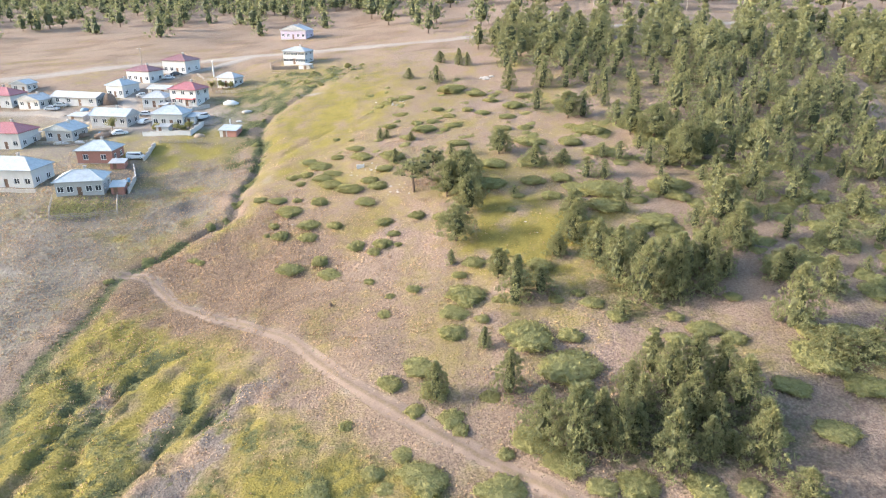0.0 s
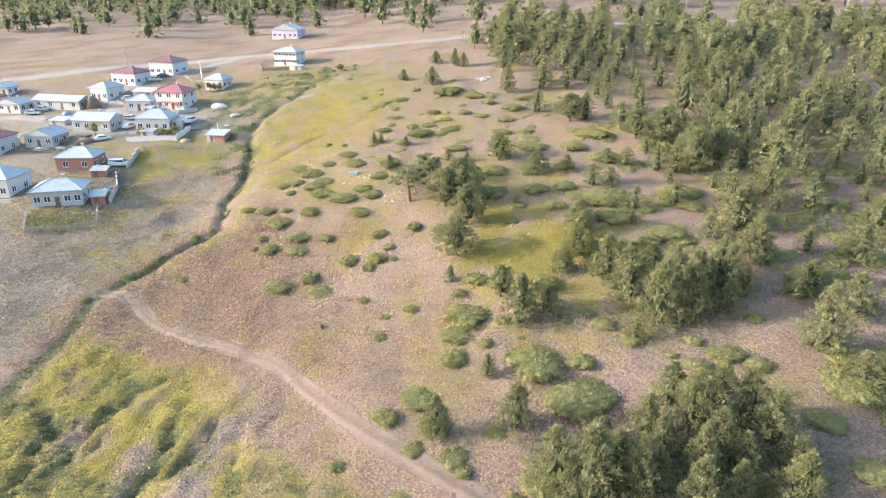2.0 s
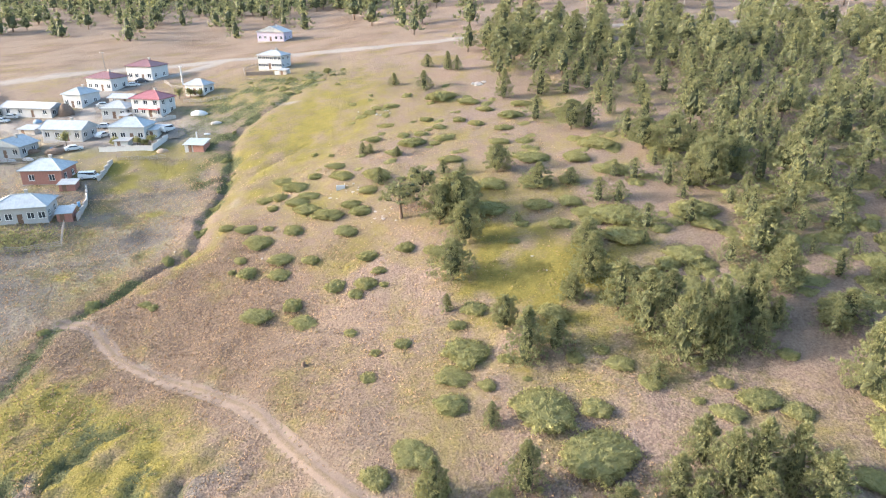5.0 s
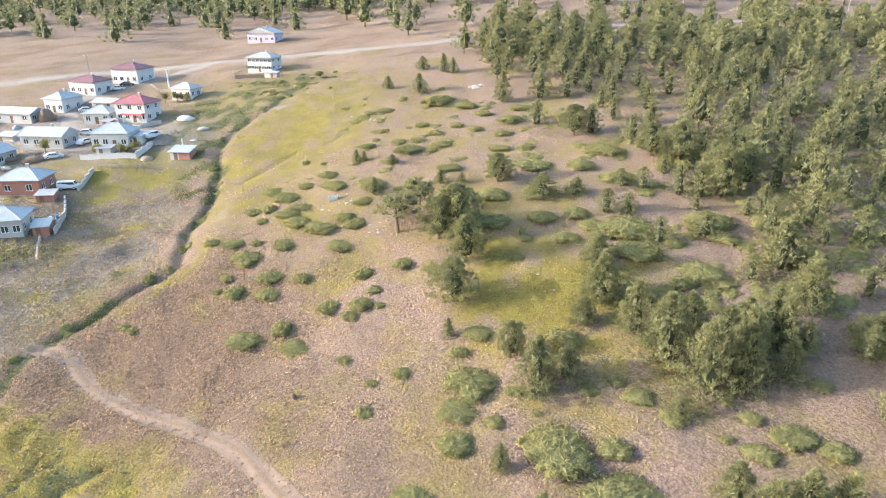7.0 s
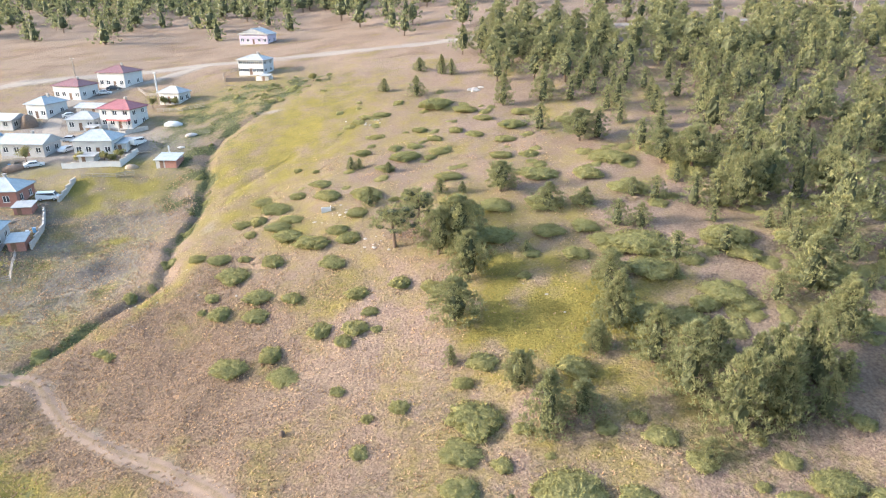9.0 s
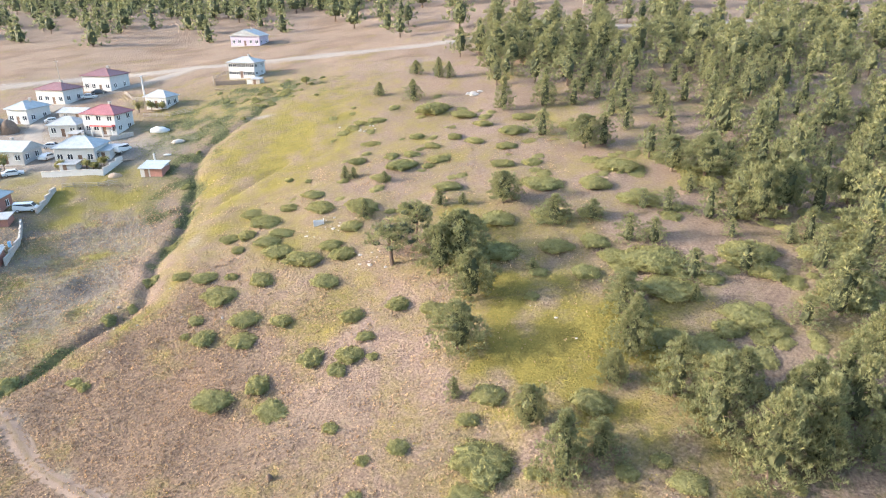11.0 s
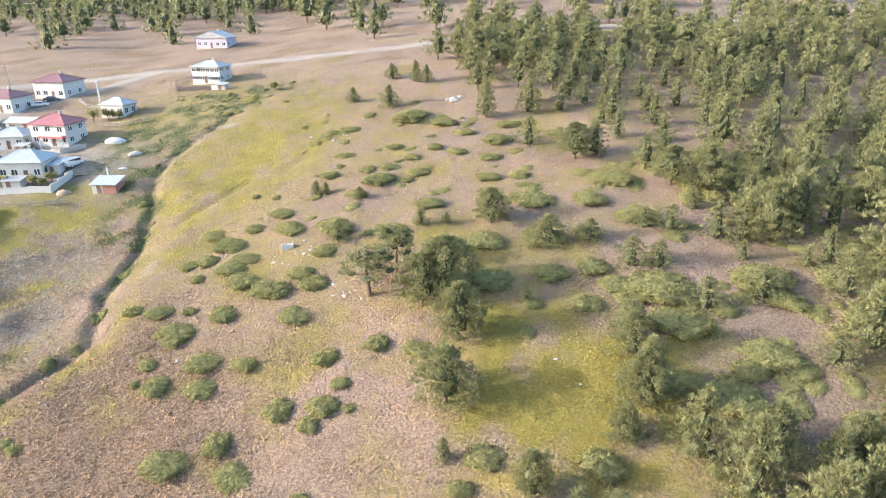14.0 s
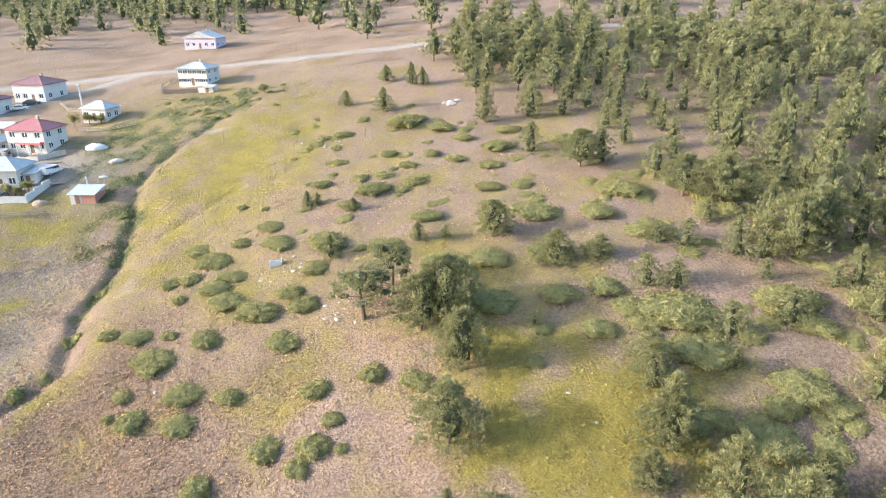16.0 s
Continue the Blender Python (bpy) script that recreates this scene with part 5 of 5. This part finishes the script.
# ---- village yards and small buildings ----
def shed(label, x, y, turn, w, d, tall, fall, wall_mat, roof_mat, chimney=0.0, door=True, brick_end=False):
    """A small building with a single-pitch sheet roof."""
    root = new("shed")
    z = gz(x, y)
    root.matrix_basis = pose(x, y, z, 0, 0, turn)
    tagged(root, label, "shed", "village sheds")
    bm = bmesh.new()
    block(bm, 0, 0, -0.8, w, d, tall - fall)
    top = [v for v in bm.verts if v.co.z > 0]
    for v in top:
        if v.co.y > d / 2:
            v.co.z += fall
    part("wall", bm, wall_mat, root)
    if brick_end:
        bm = bmesh.new()
        block(bm, w * 0.45, -0.04, -0.8, w + 0.04, d + 0.04, tall - fall - 0.02)
        part("brick_end", bm, MAT_BRICK, root, "red brick end of the hut")
    bm = bmesh.new()
    block(bm, -0.3, -0.4, tall - fall + 0.01, w + 0.3, d + 0.3, tall - fall + 0.11)
    for v in bm.verts:
        v.co.z += fall * v.co.y / d
    part("roof", bm, roof_mat, root)
    if door:
        bm = bmesh.new()
        block(bm, w * 0.2, -0.05, 0.0, w * 0.2 + 0.85, -0.003, min(1.9, tall - fall - 0.15))
        part("door", bm, MAT_DOOR, root, "dark plank door")
    if chimney:
        bm = bmesh.new()
        tube(bm, (w * 0.3, d + 0.5, -0.5), (w * 0.3, d + 0.5, tall + chimney), 0.22, 0.18, 10)
        c = part("chimney", bm, MAT_WHITE, root, "tall whitewashed flue")
        bm = bmesh.new()
        tube(bm, (w * 0.3, d + 0.5, tall + chimney + 0.003), (w * 0.3, d + 0.5, tall + chimney + 0.25), 0.26, 0.05, 10)
        part("cowl", bm, MAT_ROOFGREY, c)
    return root


shed("small hut of grey render and red brick with white flue", -72.4, 168.0, -4, 4.9, 3.6, 2.8, 0.7, MAT_GREYWALL, MAT_ROOFBLUE, 1.5, brick_end=True)
shed("narrow annex with a blue sheet roof", -86.2, 177.6, 2, 2.5, 5.0, 2.7, 0.4, MAT_WHITE, MAT_ROOFBLUE)
shed("dark timber store with a sheet roof between two houses", -100.8, 190.9, -8, 2.6, 2.4, 2.2, 0.3, MAT_WOOD, MAT_ROOFGREY)
shed("low brick store with a sheet roof beside the brick house", -92.6, 147.0, 10, 3.4, 2.6, 2.0, 0.4, MAT_BRICK, MAT_ROOFGREY)
shed("red brick lean-to with a blue sheet roof", -84.2, 132.2, 17, 2.8, 3.2, 2.2, 0.5, MAT_BRICK, MAT_ROOFBLUE)
shed("grey lean-to with a rusty sheet roof", -126.5, 184.5, -6, 5.0, 3.5, 2.2, 0.5, MAT_STONE, MAT_ROOFGREY)
shed("dark plank store with a flat sheet roof", -108.5, 198.3, -3, 6.0, 3.0, 2.2, 0.4, MAT_WOOD, MAT_ROOFGREY)
shed("open porch of white posts and sheet roof", -92.5, 171.9, 2, 3.6, 2.6, 2.3, 0.3, MAT_WHITE, MAT_ROOFGREY)
shed("low stone cow shed with a sheet roof", -133.0, 166.5, 3, 6.5, 4.5, 2.3, 0.6, MAT_STONE, MAT_ROOFBLUE)
shed("small grey concrete shed beside the lane", -64.0, 226.3, -10, 2.6, 2.0, 1.9, 0.3, MAT_STONE, MAT_ROOFGREY)


def wall_run(name, label, points, tall, thick, mat, cap=None):
    """A yard wall that steps along the ground."""
    root = new(name)
    x0, y0 = points[0]
    root.matrix_basis = Matrix.Translation((x0, y0, gz(x0, y0)))
    tagged(root, label, "wall", "yard walls")
    for (ax, ay), (bx, by) in zip(points[:-1], points[1:]):
        length = math.hypot(bx - ax, by - ay)
        n = max(1, int(length / 2.2))
        for k in range(n):
            px, py = ax + (bx - ax) * k / n, ay + (by - ay) * k / n
            qx, qy = ax + (bx - ax) * (k + 1) / n, ay + (by - ay) * (k + 1) / n
            z = max(gz(px, py), gz(qx, qy))
            bm = bmesh.new()
            block(bm, 0, -thick / 2, -1.0, length / n - 0.006, thick / 2, tall, 0.02)
            m = Matrix.Translation((px - x0, py - y0, z - gz(x0, y0))) @ Matrix.Rotation(math.atan2(by - ay, bx - ax), 4, "Z")
            p = part("wall_panel", bm, mat, root, m=m)
            if cap:
                bm = bmesh.new()
                block(bm, -0.0, -thick / 2 - 0.05, tall + 0.003, length / n - 0.006, thick / 2 + 0.05, tall + 0.08)
                part("coping", bm, cap, p)
    return root


wall_run("yard_wall", "low whitewashed yard wall with coping", [(-95.5, 169.7), (-81.4, 169.5), (-80.4, 176.5)], 1.15, 0.22, MAT_WHITE, MAT_STONE)
wall_run("terrace_wall", "dark timber-faced terrace wall below the house", [(-76.0, 229.4), (-66.3, 227.7)], 1.1, 0.3, MAT_DARKWOOD)
wall_run("terrace_wall", "white rendered garden wall above the slope", [(-65.8, 227.5), (-60.4, 226.7)], 1.1, 0.25, MAT_WHITE)
wall_run("yard_wall", "grey stone wall along the farmyard", [(-80.9, 133.5), (-83.0, 141.0), (-87.6, 149.0)], 1.0, 0.3, MAT_STONE)
wall_run("yard_wall", "low dry stone wall beside the parked van", [(-87.0, 153.0), (-88.5, 162.5)], 0.9, 0.45, MAT_STONE)
wall_run("yard_wall", "pale concrete retaining wall before the white house", [(-117.5, 131.6), (-102.0, 131.8)], 0.8, 0.25, MAT_STONE)
wall_run("yard_wall", "grey yard wall of the balcony house", [(-99.0, 190.2), (-89.0, 188.6), (-84.6, 191.8)], 0.9, 0.25, MAT_STONE)


def fence(label, points, tall=1.15, gap=1.9):
    root = new("fence")
    x0, y0 = points[0]
    z0 = gz(x0, y0)
    root.matrix_basis = Matrix.Translation((x0, y0, z0))
    tagged(root, label, "fence", "yard fences")
    r = random.Random(len(points) + int(x0))
    for (ax, ay), (bx, by) in zip(points[:-1], points[1:]):
        n = max(1, int(math.hypot(bx - ax, by - ay) / gap))
        at = [(ax + (bx - ax) * k / n, ay + (by - ay) * k / n) for k in range(n + 1)]
        for px, py in at[:-1]:
            bm = bmesh.new()
            tube(bm, (0, 0, -0.4), (r.uniform(-0.05, 0.05), r.uniform(-0.05, 0.05), tall + r.uniform(-0.08, 0.12)), 0.075, 0.06, 6)
            part("post", bm, MAT_PALE_WOOD, root, m=Matrix.Translation((px - x0, py - y0, gz(px, py) - z0)))
        for (px, py), (qx, qy) in zip(at[:-1], at[1:]):
            for h in (0.3, 0.65, 1.0):
                p, q = Vector((px - x0, py - y0, gz(px, py) - z0 + h)), Vector((qx - x0, qy - y0, gz(qx, qy) - z0 + h + r.uniform(-0.06, 0.06)))
                bm = bmesh.new()
                tube(bm, p, q, 0.07, 0.06, 5)
                part("rail", bm, MAT_PALE_WOOD, root)
    return root


fence("weathered wooden fence round a vegetable plot", [(-95.3, 127.6), (-92.2, 122.0), (-88.9, 116.6), (-83.0, 119.4), (-77.4, 122.2), (-80.0, 127.0), (-82.2, 131.2)])
fence("crooked wooden paddock fence above the ditch", [(-88.0, 205.5), (-80.0, 203.5), (-74.0, 205.0)])
fence("old pole fence behind the farmyard", [(-124.0, 165.0), (-116.0, 164.0), (-108.0, 166.5)])


def vegetable_keep(x, y):
    return bump(x, y, -86.5, 123.5, 4.2, 3.2, 25) * 1.1


ground_tufts("vegetable_rows", 2500, (-96, -77, 116, 132), vegetable_keep, MAT_LEAF, "green vegetable plants inside the fenced plot", 0.45, 8, 0.07, 51)


# ---- vehicles ----
def car(label, x, y, turn, paint, van=False):
    root = new("van" if van else "car")
    root.matrix_basis = pose(x, y, gz(x, y) + 0.02, 0, 0, turn)
    tagged(root, label, "van" if van else "car", "parked vehicles")
    if van:
        side = [(-2.1, 0.35), (2.1, 0.35), (2.15, 0.8), (1.75, 1.05), (1.3, 1.75), (-2.0, 1.8), (-2.15, 1.0)]
        glass = [(1.62, 1.12), (1.25, 1.62), (-1.9, 1.66), (-2.0, 1.12)]
    else:
        side = [(-2.1, 0.3), (2.1, 0.3), (2.15, 0.7), (1.2, 0.9), (0.55, 1.4), (-0.9, 1.42), (-1.6, 0.98), (-2.12, 0.9)]
        glass = [(1.05, 0.95), (0.5, 1.33), (-0.85, 1.35), (-1.42, 0.98)]
    bm = bmesh.new()
    loops = []
    for yy, k in ((-0.86, 0), (-0.7, 1), (0.7, 1), (0.86, 0)):
        loops.append([bm.verts.new((px, yy * (0.88 if pz > 1.0 else 1.0), pz + (0.03 if k else -0.02 if pz > 1.2 else 0))) for px, pz in side])
    for a, b in zip(loops[:-1], loops[1:]):
        for i in range(len(side)):
            j = (i + 1) % len(side)
            bm.faces.new((a[i], b[i], b[j], a[j]))
    bm.faces.new(loops[0])
    bm.faces.new(loops[-1][::-1])
    bmesh.ops.recalc_face_normals(bm, faces=bm.faces)
    part("body", bm, paint, root)
    for yy, sgn in ((-0.845, -1), (0.845, 1)):
        bm = bmesh.new()
        v = [bm.verts.new((px, yy * (0.895 if pz > 1.0 else 1.0) + sgn * 0.03, pz)) for px, pz in glass]
        w = [bm.verts.new((px, yy * (0.895 if pz > 1.0 else 1.0) + sgn * 0.015, pz)) for px, pz in glass]
        bm.faces.new(v if sgn < 0 else v[::-1])
        for i in range(4):
            bm.faces.new((v[i], w[i], w[(i + 1) % 4], v[(i + 1) % 4]))
        part("side_window", bm, MAT_GLASS, root)
    fx0, fz0, fx1, fz1 = (1.72, 1.1, 1.34, 1.68) if van else (1.14, 0.94, 0.62, 1.35)
    bm = bmesh.new()
    v = [bm.verts.new(q) for q in ((fx0 + 0.04, -0.66, fz0 + 0.03), (fx0 + 0.04, 0.66, fz0 + 0.03), (fx1 + 0.04, 0.62, fz1 + 0.05), (fx1 + 0.04, -0.62, fz1 + 0.05))]
    bm.faces.new(v)
    part("windscreen", bm, MAT_GLASS, root)
    for wx in (-1.3, 1.3):
        for wy in (-0.8, 0.8):
            bm = bmesh.new()
            tube(bm, (wx, wy - 0.1, 0.31), (wx, wy + 0.1, 0.31), 0.31, 0.31, 14)
            wheel = part("wheel", bm, MAT_TYRE, root)
            bm = bmesh.new()
            s = 1 if wy > 0 else -1
            tube(bm, (wx, wy + s * 0.09, 0.31), (wx, wy + s * 0.12, 0.31), 0.19, 0.17, 10)
            part("rim", bm, MAT_CARSILVER, wheel)
    for wy in (-0.6, 0.6):
        bm = bmesh.new()
        block(bm, 2.1, wy - 0.14, 0.6, 2.17, wy + 0.14, 0.72)
        part("headlight", bm, MAT_FRAME, root)
    return root


car("white saloon car parked on the earth lane", -114.4, 227.5, 20, MAT_CARWHITE)
car("dark estate car parked behind a white one", -113.2, 231.4, 15, MAT_CARDARK)
car("white van parked beside a yard wall", -82.6, 181.4, 75, MAT_CARWHITE, True)
car("white saloon car in the farmyard", -138.0, 194.2, 10, MAT_CARWHITE)
car("silver saloon car in the farmyard", -137.2, 197.8, 8, MAT_CARSILVER)
car("white car parked at the lane corner", -103.4, 187.8, 12, MAT_CARWHITE)
car("white car beside the long grey house", -100.2, 180.4, 80, MAT_CARWHITE)
car("pale car between two houses", -113.4, 206.0, 30, MAT_CARSILVER)
car("white van loaded beside the brick house", -89.6, 154.0, 14, MAT_CARWHITE, True)
car("white car before the grey farmhouse", -103.2, 171.5, 35, MAT_CARWHITE)


# ---- yard clutter ----
def covered_heap(label, x, y, turn, length, width, tall, mat, name, category):
    rs = np.random.RandomState(int(abs(x * 10)))
    v, f = lump(rs, 1.0, 2.0, -1.0, 0.12, 10, 18)
    v = v * np.array([length / 2, width / 2, tall])
    ob = new(name, to_mesh(name, v, f, mat, True))
    ob.matrix_basis = pose(x, y, gz(x, y) + 0.05, 0, 0, turn)
    return tagged(ob, label, category)


covered_heap("long heap covered with pale tarpaulin", -78.0, 192.2, -5, 5.2, 2.2, 1.1, MAT_TARP, "tarpaulin_heap", "heap")
covered_heap("tall dark haystack beside the farm building", -121.5, 199.6, 0, 4.4, 4.2, 3.2, MAT_HAY, "haystack", "haystack")
covered_heap("white sacks heaped by the farmhouse wall", -117.0, 165.2, 10, 4.2, 1.4, 0.7, MAT_TARP, "sack_heap", "heap")
covered_heap("white sacks heaped near the fence", -112.6, 166.8, -14, 3.4, 1.5, 0.7, MAT_TARP, "sack_heap", "heap")
covered_heap("dark dung heap at the yard edge", -107.5, 170.5, 20, 5.0, 3.0, 1.2, MAT_HAY, "dung_heap", "heap")
covered_heap("stacked firewood under the lane bank", -78.6, 168.8, 8, 3.0, 1.2, 0.9, MAT_WOOD, "wood_pile", "heap")
covered_heap("small pale rubble heap beside the ditch", -70.0, 184.0, 30, 3.0, 1.8, 0.6, MAT_STONE, "rubble_heap", "heap")
covered_heap("heap under faded blue tarpaulin in the farmyard", -127.4, 194.6, 10, 2.6, 1.8, 0.9, MAT_BLUETARP, "tarpaulin_heap", "heap")
covered_heap("grey rubbish heap beside the farmhouse", -114.2, 171.6, 30, 3.6, 2.2, 0.8, MAT_HAY, "rubbish_heap", "heap")
covered_heap("pale sacks heaped beside the fruit tree", -104.2, 173.0, 15, 2.2, 1.2, 0.7, MAT_TARP, "sack_heap", "heap")
covered_heap("white sheet lying on the bank above the ditch", -70.4, 178.0, 5, 1.8, 1.0, 0.25, MAT_TARP, "plastic_sheet", "sheet")
covered_heap("dark rotten stump in the dry grass", -22.6, 85.6, 0, 0.7, 0.6, 0.6, MAT_BARK, "stump", "stump")


def pole(label, x, y, tall, radius, mat):
    root = new("pole")
    root.matrix_basis = Matrix.Translation((x, y, gz(x, y)))
    tagged(root, label, "pole")
    bm = bmesh.new()
    tube(bm, (0, 0, -0.5), (0, 0, tall), radius, radius * 0.8, 10)
    part("shaft", bm, mat, root)
    bm = bmesh.new()
    block(bm, -radius * 1.4, -radius * 1.4, tall + 0.003, radius * 1.4, radius * 1.4, tall + 0.2, 0.03)
    part("cap", bm, mat, root)


pole("tall whitewashed masonry pillar beside the lane", -97.0, 226.5, 5.4, 0.27, MAT_WHITE)


def utility_pole(x, y, tall):
    root = new("utility_pole")
    root.matrix_basis = Matrix.Translation((x, y, gz(x, y)))
    tagged(root, "weathered wooden utility pole on the distant slope", "utility pole", "utility poles")
    bm = bmesh.new()
    tube(bm, (0, 0, -0.5), (0, 0, tall), 0.17, 0.11, 8)
    part("shaft", bm, MAT_PALE_WOOD, root)
    bm = bmesh.new()
    block(bm, -0.8, -0.24, tall - 0.7, 0.8, -0.12, tall - 0.55, 0.02)
    arm = part("crossarm", bm, MAT_PALE_WOOD, root)
    for k in (-0.7, 0.0, 0.7):
        bm = bmesh.new()
        tube(bm, (k, -0.18, tall - 0.547), (k, -0.18, tall - 0.37), 0.05, 0.035, 6)
        part("insulator", bm, MAT_FRAME, arm)


for x, y in ((54.1, 334.6), (101, 339.8), (169.5, 324.9), (2, 304.3), (-135, 248.2)):
    utility_pole(x, y, 7.6)


def trough(x, y, turn):
    root = new("trough")
    root.matrix_basis = pose(x, y, gz(x, y), 0, 0, turn) @ Matrix.Diagonal((0.8, 0.9, 0.8, 1))
    tagged(root, "white stone water trough on a rubble bank", "trough")
    bm = bmesh.new()
    block(bm, -1.1, -0.45, -0.3, 1.1, 0.45, 0.35, 0.04)
    part("base", bm, MAT_WHITE, root)
    for x0, y0, x1, y1 in ((-1.1, -0.45, 1.1, -0.33), (-1.1, 0.33, 1.1, 0.45), (-1.1, -0.327, -0.95, 0.327), (0.95, -0.327, 1.1, 0.327)):
        bm = bmesh.new()
        block(bm, x0, y0, 0.353, x1, y1, 0.75, 0.02)
        part("rim", bm, MAT_WHITE, root)
    bm = bmesh.new()
    block(bm, 0.953, -0.3, 0.753, 1.1, 0.3, 1.15, 0.03)
    part("headstone", bm, MAT_WHITE, root)


trough(-26.7, 135.0, 12)


def boulder(x, y, size, group, label="pale weathered boulder half sunk in grass"):
    rs = np.random.RandomState(int(abs(x * 31 + y * 17)))
    v, f = lump(rs, 1.0, 1.5, -0.6, 0.22, 6, 9)
    v = v * np.array([size * rs.uniform(0.8, 1.3), size * rs.uniform(0.6, 1.0), size * rs.uniform(0.4, 0.7)])
    ob = new("boulder", to_mesh("boulder", v, f, MAT_ROCK))
    ob.matrix_basis = pose(x, y, gz(x, y), 0, 0, rs.uniform(0, 360))
    return tagged(ob, label, "boulder", group)


for cx, cy, n, wide, size, group in ((-24.2, 133.2, 16, 2.2, 0.4, "stones round the trough"), (-16, 121.5, 12, 1.8, 0.4, "stones under the old pines"), (-26.5, 178.8, 10, 3.0, 0.5, "stones on the upper meadow"),
                                     (1.1, 196.2, 4, 1.0, 1.1, "boulders at the wood's edge"), (-50, 113, 12, 6.0, 0.26, "stones on the bank"), (9, 101, 6, 5.0, 0.2, "stones in the green hollow")):
    for k in range(n):
        boulder(cx + rnd.gauss(0, wide), cy + rnd.gauss(0, wide * 0.7), size * rnd.uniform(0.35, 1.0), group)


def broadleaf(x, y, h, r, label):
    root = new("broadleaf_tree")
    root.matrix_basis = Matrix.Translation((x, y, gz(x, y) - 0.05))
    tagged(root, label, "tree", "village trees")
    rs = np.random.RandomState(int(abs(x * 7)))
    bm = bmesh.new()
    tube(bm, (0, 0, -0.2), (0.05, 0, h * 0.5), 0.14, 0.08, 7)
    for k in range(5):
        a = k * 1.26
        tube(bm, (0.05, 0, h * 0.4), (math.cos(a) * r * 0.6, math.sin(a) * r * 0.6, h * 0.7), 0.06, 0.02, 5)
    part("trunk", bm, MAT_BARK, root)
    lobes = [np.array([rs.normal(0, 0.38) * r, rs.normal(0, 0.38) * r, h * rs.uniform(0.45, 0.85)]) for k in range(7)]
    spots, ways = [], []
    for k in range(420):
        d = rs.normal(0, 1, 3)
        d /= np.linalg.norm(d)
        spots.append(lobes[k % 7] + d * np.array([r, r, h * 0.36]) * 0.55 * rs.uniform(0.4, 1.1))
        ways.append(d + np.array([0, 0, 0.3]))
    v, f = tufts(rs, np.array(spots), np.array(ways), np.full(420, 0.26), 5, 0.7, 0.06, np.array(ways))
    cv, cf = lump(rs, r * 0.42, h * 0.4, h * 0.42, 0.3, 8, 12)
    part_data("crown", to_mesh("crown", np.concatenate([v, cv]), [tuple(q) for q in f] + [tuple(i + len(v) for i in q) for q in cf], MAT_LEAF), root)


broadleaf(-106.4, 173.6, 4.2, 1.7, "small yellow-green fruit tree in a yard")
broadleaf(-93.0, 173.4, 2.6, 1.2, "small leafy fruit tree behind the yard wall")
broadleaf(-87.0, 173.0, 2.4, 1.3, "leafy bush against the white house")
broadleaf(-90.5, 208.5, 3.6, 1.2, "slender fruit tree before the cottage")
broadleaf(-136.5, 202.5, 3.4, 1.6, "small leafy tree by the farm building")
broadleaf(-83.8, 174.4, 2.3, 1.4, "vine-covered trellis bush behind the yard wall")
broadleaf(-85.2, 172.4, 1.9, 1.1, "leafy garden bush behind the yard wall")
broadleaf(-87.6, 210.0, 3.0, 1.3, "leafy tree against the cream cottage")
broadleaf(-84.4, 209.4, 2.4, 1.1, "leafy bush against the cream cottage")
broadleaf(-117.0, 171.4, 2.2, 1.3, "green bush in the farmhouse yard")
broadleaf(-46.0, 219.0, 2.2, 1.5, "leafy bush at the head of the ditch")


def plank_heap(label, x, y, turn, n, rnd):
    root = new("plank_heap")
    root.matrix_basis = pose(x, y, gz(x, y), 0, 0, turn)
    tagged(root, label, "plank heap", "plank heaps")
    for k in range(n):
        bm = bmesh.new()
        block(bm, -1.6, -0.09, 0, 1.6, 0.09, 0.05)
        part("plank", bm, MAT_WOOD, root, m=pose(rnd.uniform(-0.3, 0.3), rnd.uniform(-0.5, 0.5), 0.02 + 0.055 * (k // 3), 0, 0, rnd.uniform(-14, 14)))


def barrel(label, x, y, mat):
    root = new("barrel")
    root.matrix_basis = Matrix.Translation((x, y, gz(x, y)))
    tagged(root, label, "barrel", "yard barrels")
    bm = bmesh.new()
    tube(bm, (0, 0, -0.1), (0, 0, 0.88), 0.3, 0.3, 14)
    part("drum", bm, mat, root)
    for z in (0.28, 0.58, 0.86):
        bm = bmesh.new()
        tube(bm, (0, 0, z), (0, 0, z + 0.04), 0.32, 0.32, 14)
        part("hoop", bm, mat, root)


for x, y, a in ((-113.0, 163.8, 20), (-108.8, 175.0, 70), (-84.5, 187.0, 10), (-129.5, 190.0, 40), (-98.0, 200.6, 15), (-79.0, 176.8, 30), (-91.0, 144.5, 80), (-73.0, 224.8, 5)):
    plank_heap("heap of weathered planks in a yard", x, y, a, 10, rnd)
for x, y, m in ((-84.9, 139.0, MAT_CARSILVER), (-84.2, 140.0, MAT_BLUEDOOR), (-109.5, 172.0, MAT_BLUEDOOR), (-97.0, 192.0, MAT_CARSILVER), (-121.0, 176.5, MAT_BLUEDOOR)):
    barrel("steel water barrel beside a house wall", x, y, m)
fence("low paling fence before the upper houses", [(-104.5, 229.5), (-99.0, 222.5), (-92.5, 219.5)])
fence("old wire fence of the terrace garden", [(-76.5, 229.0), (-79.5, 237.0), (-76.0, 244.0)])
fence("pole fence along the hay meadow", [(-87.5, 163.5), (-80.0, 164.2), (-76.5, 165.8)])
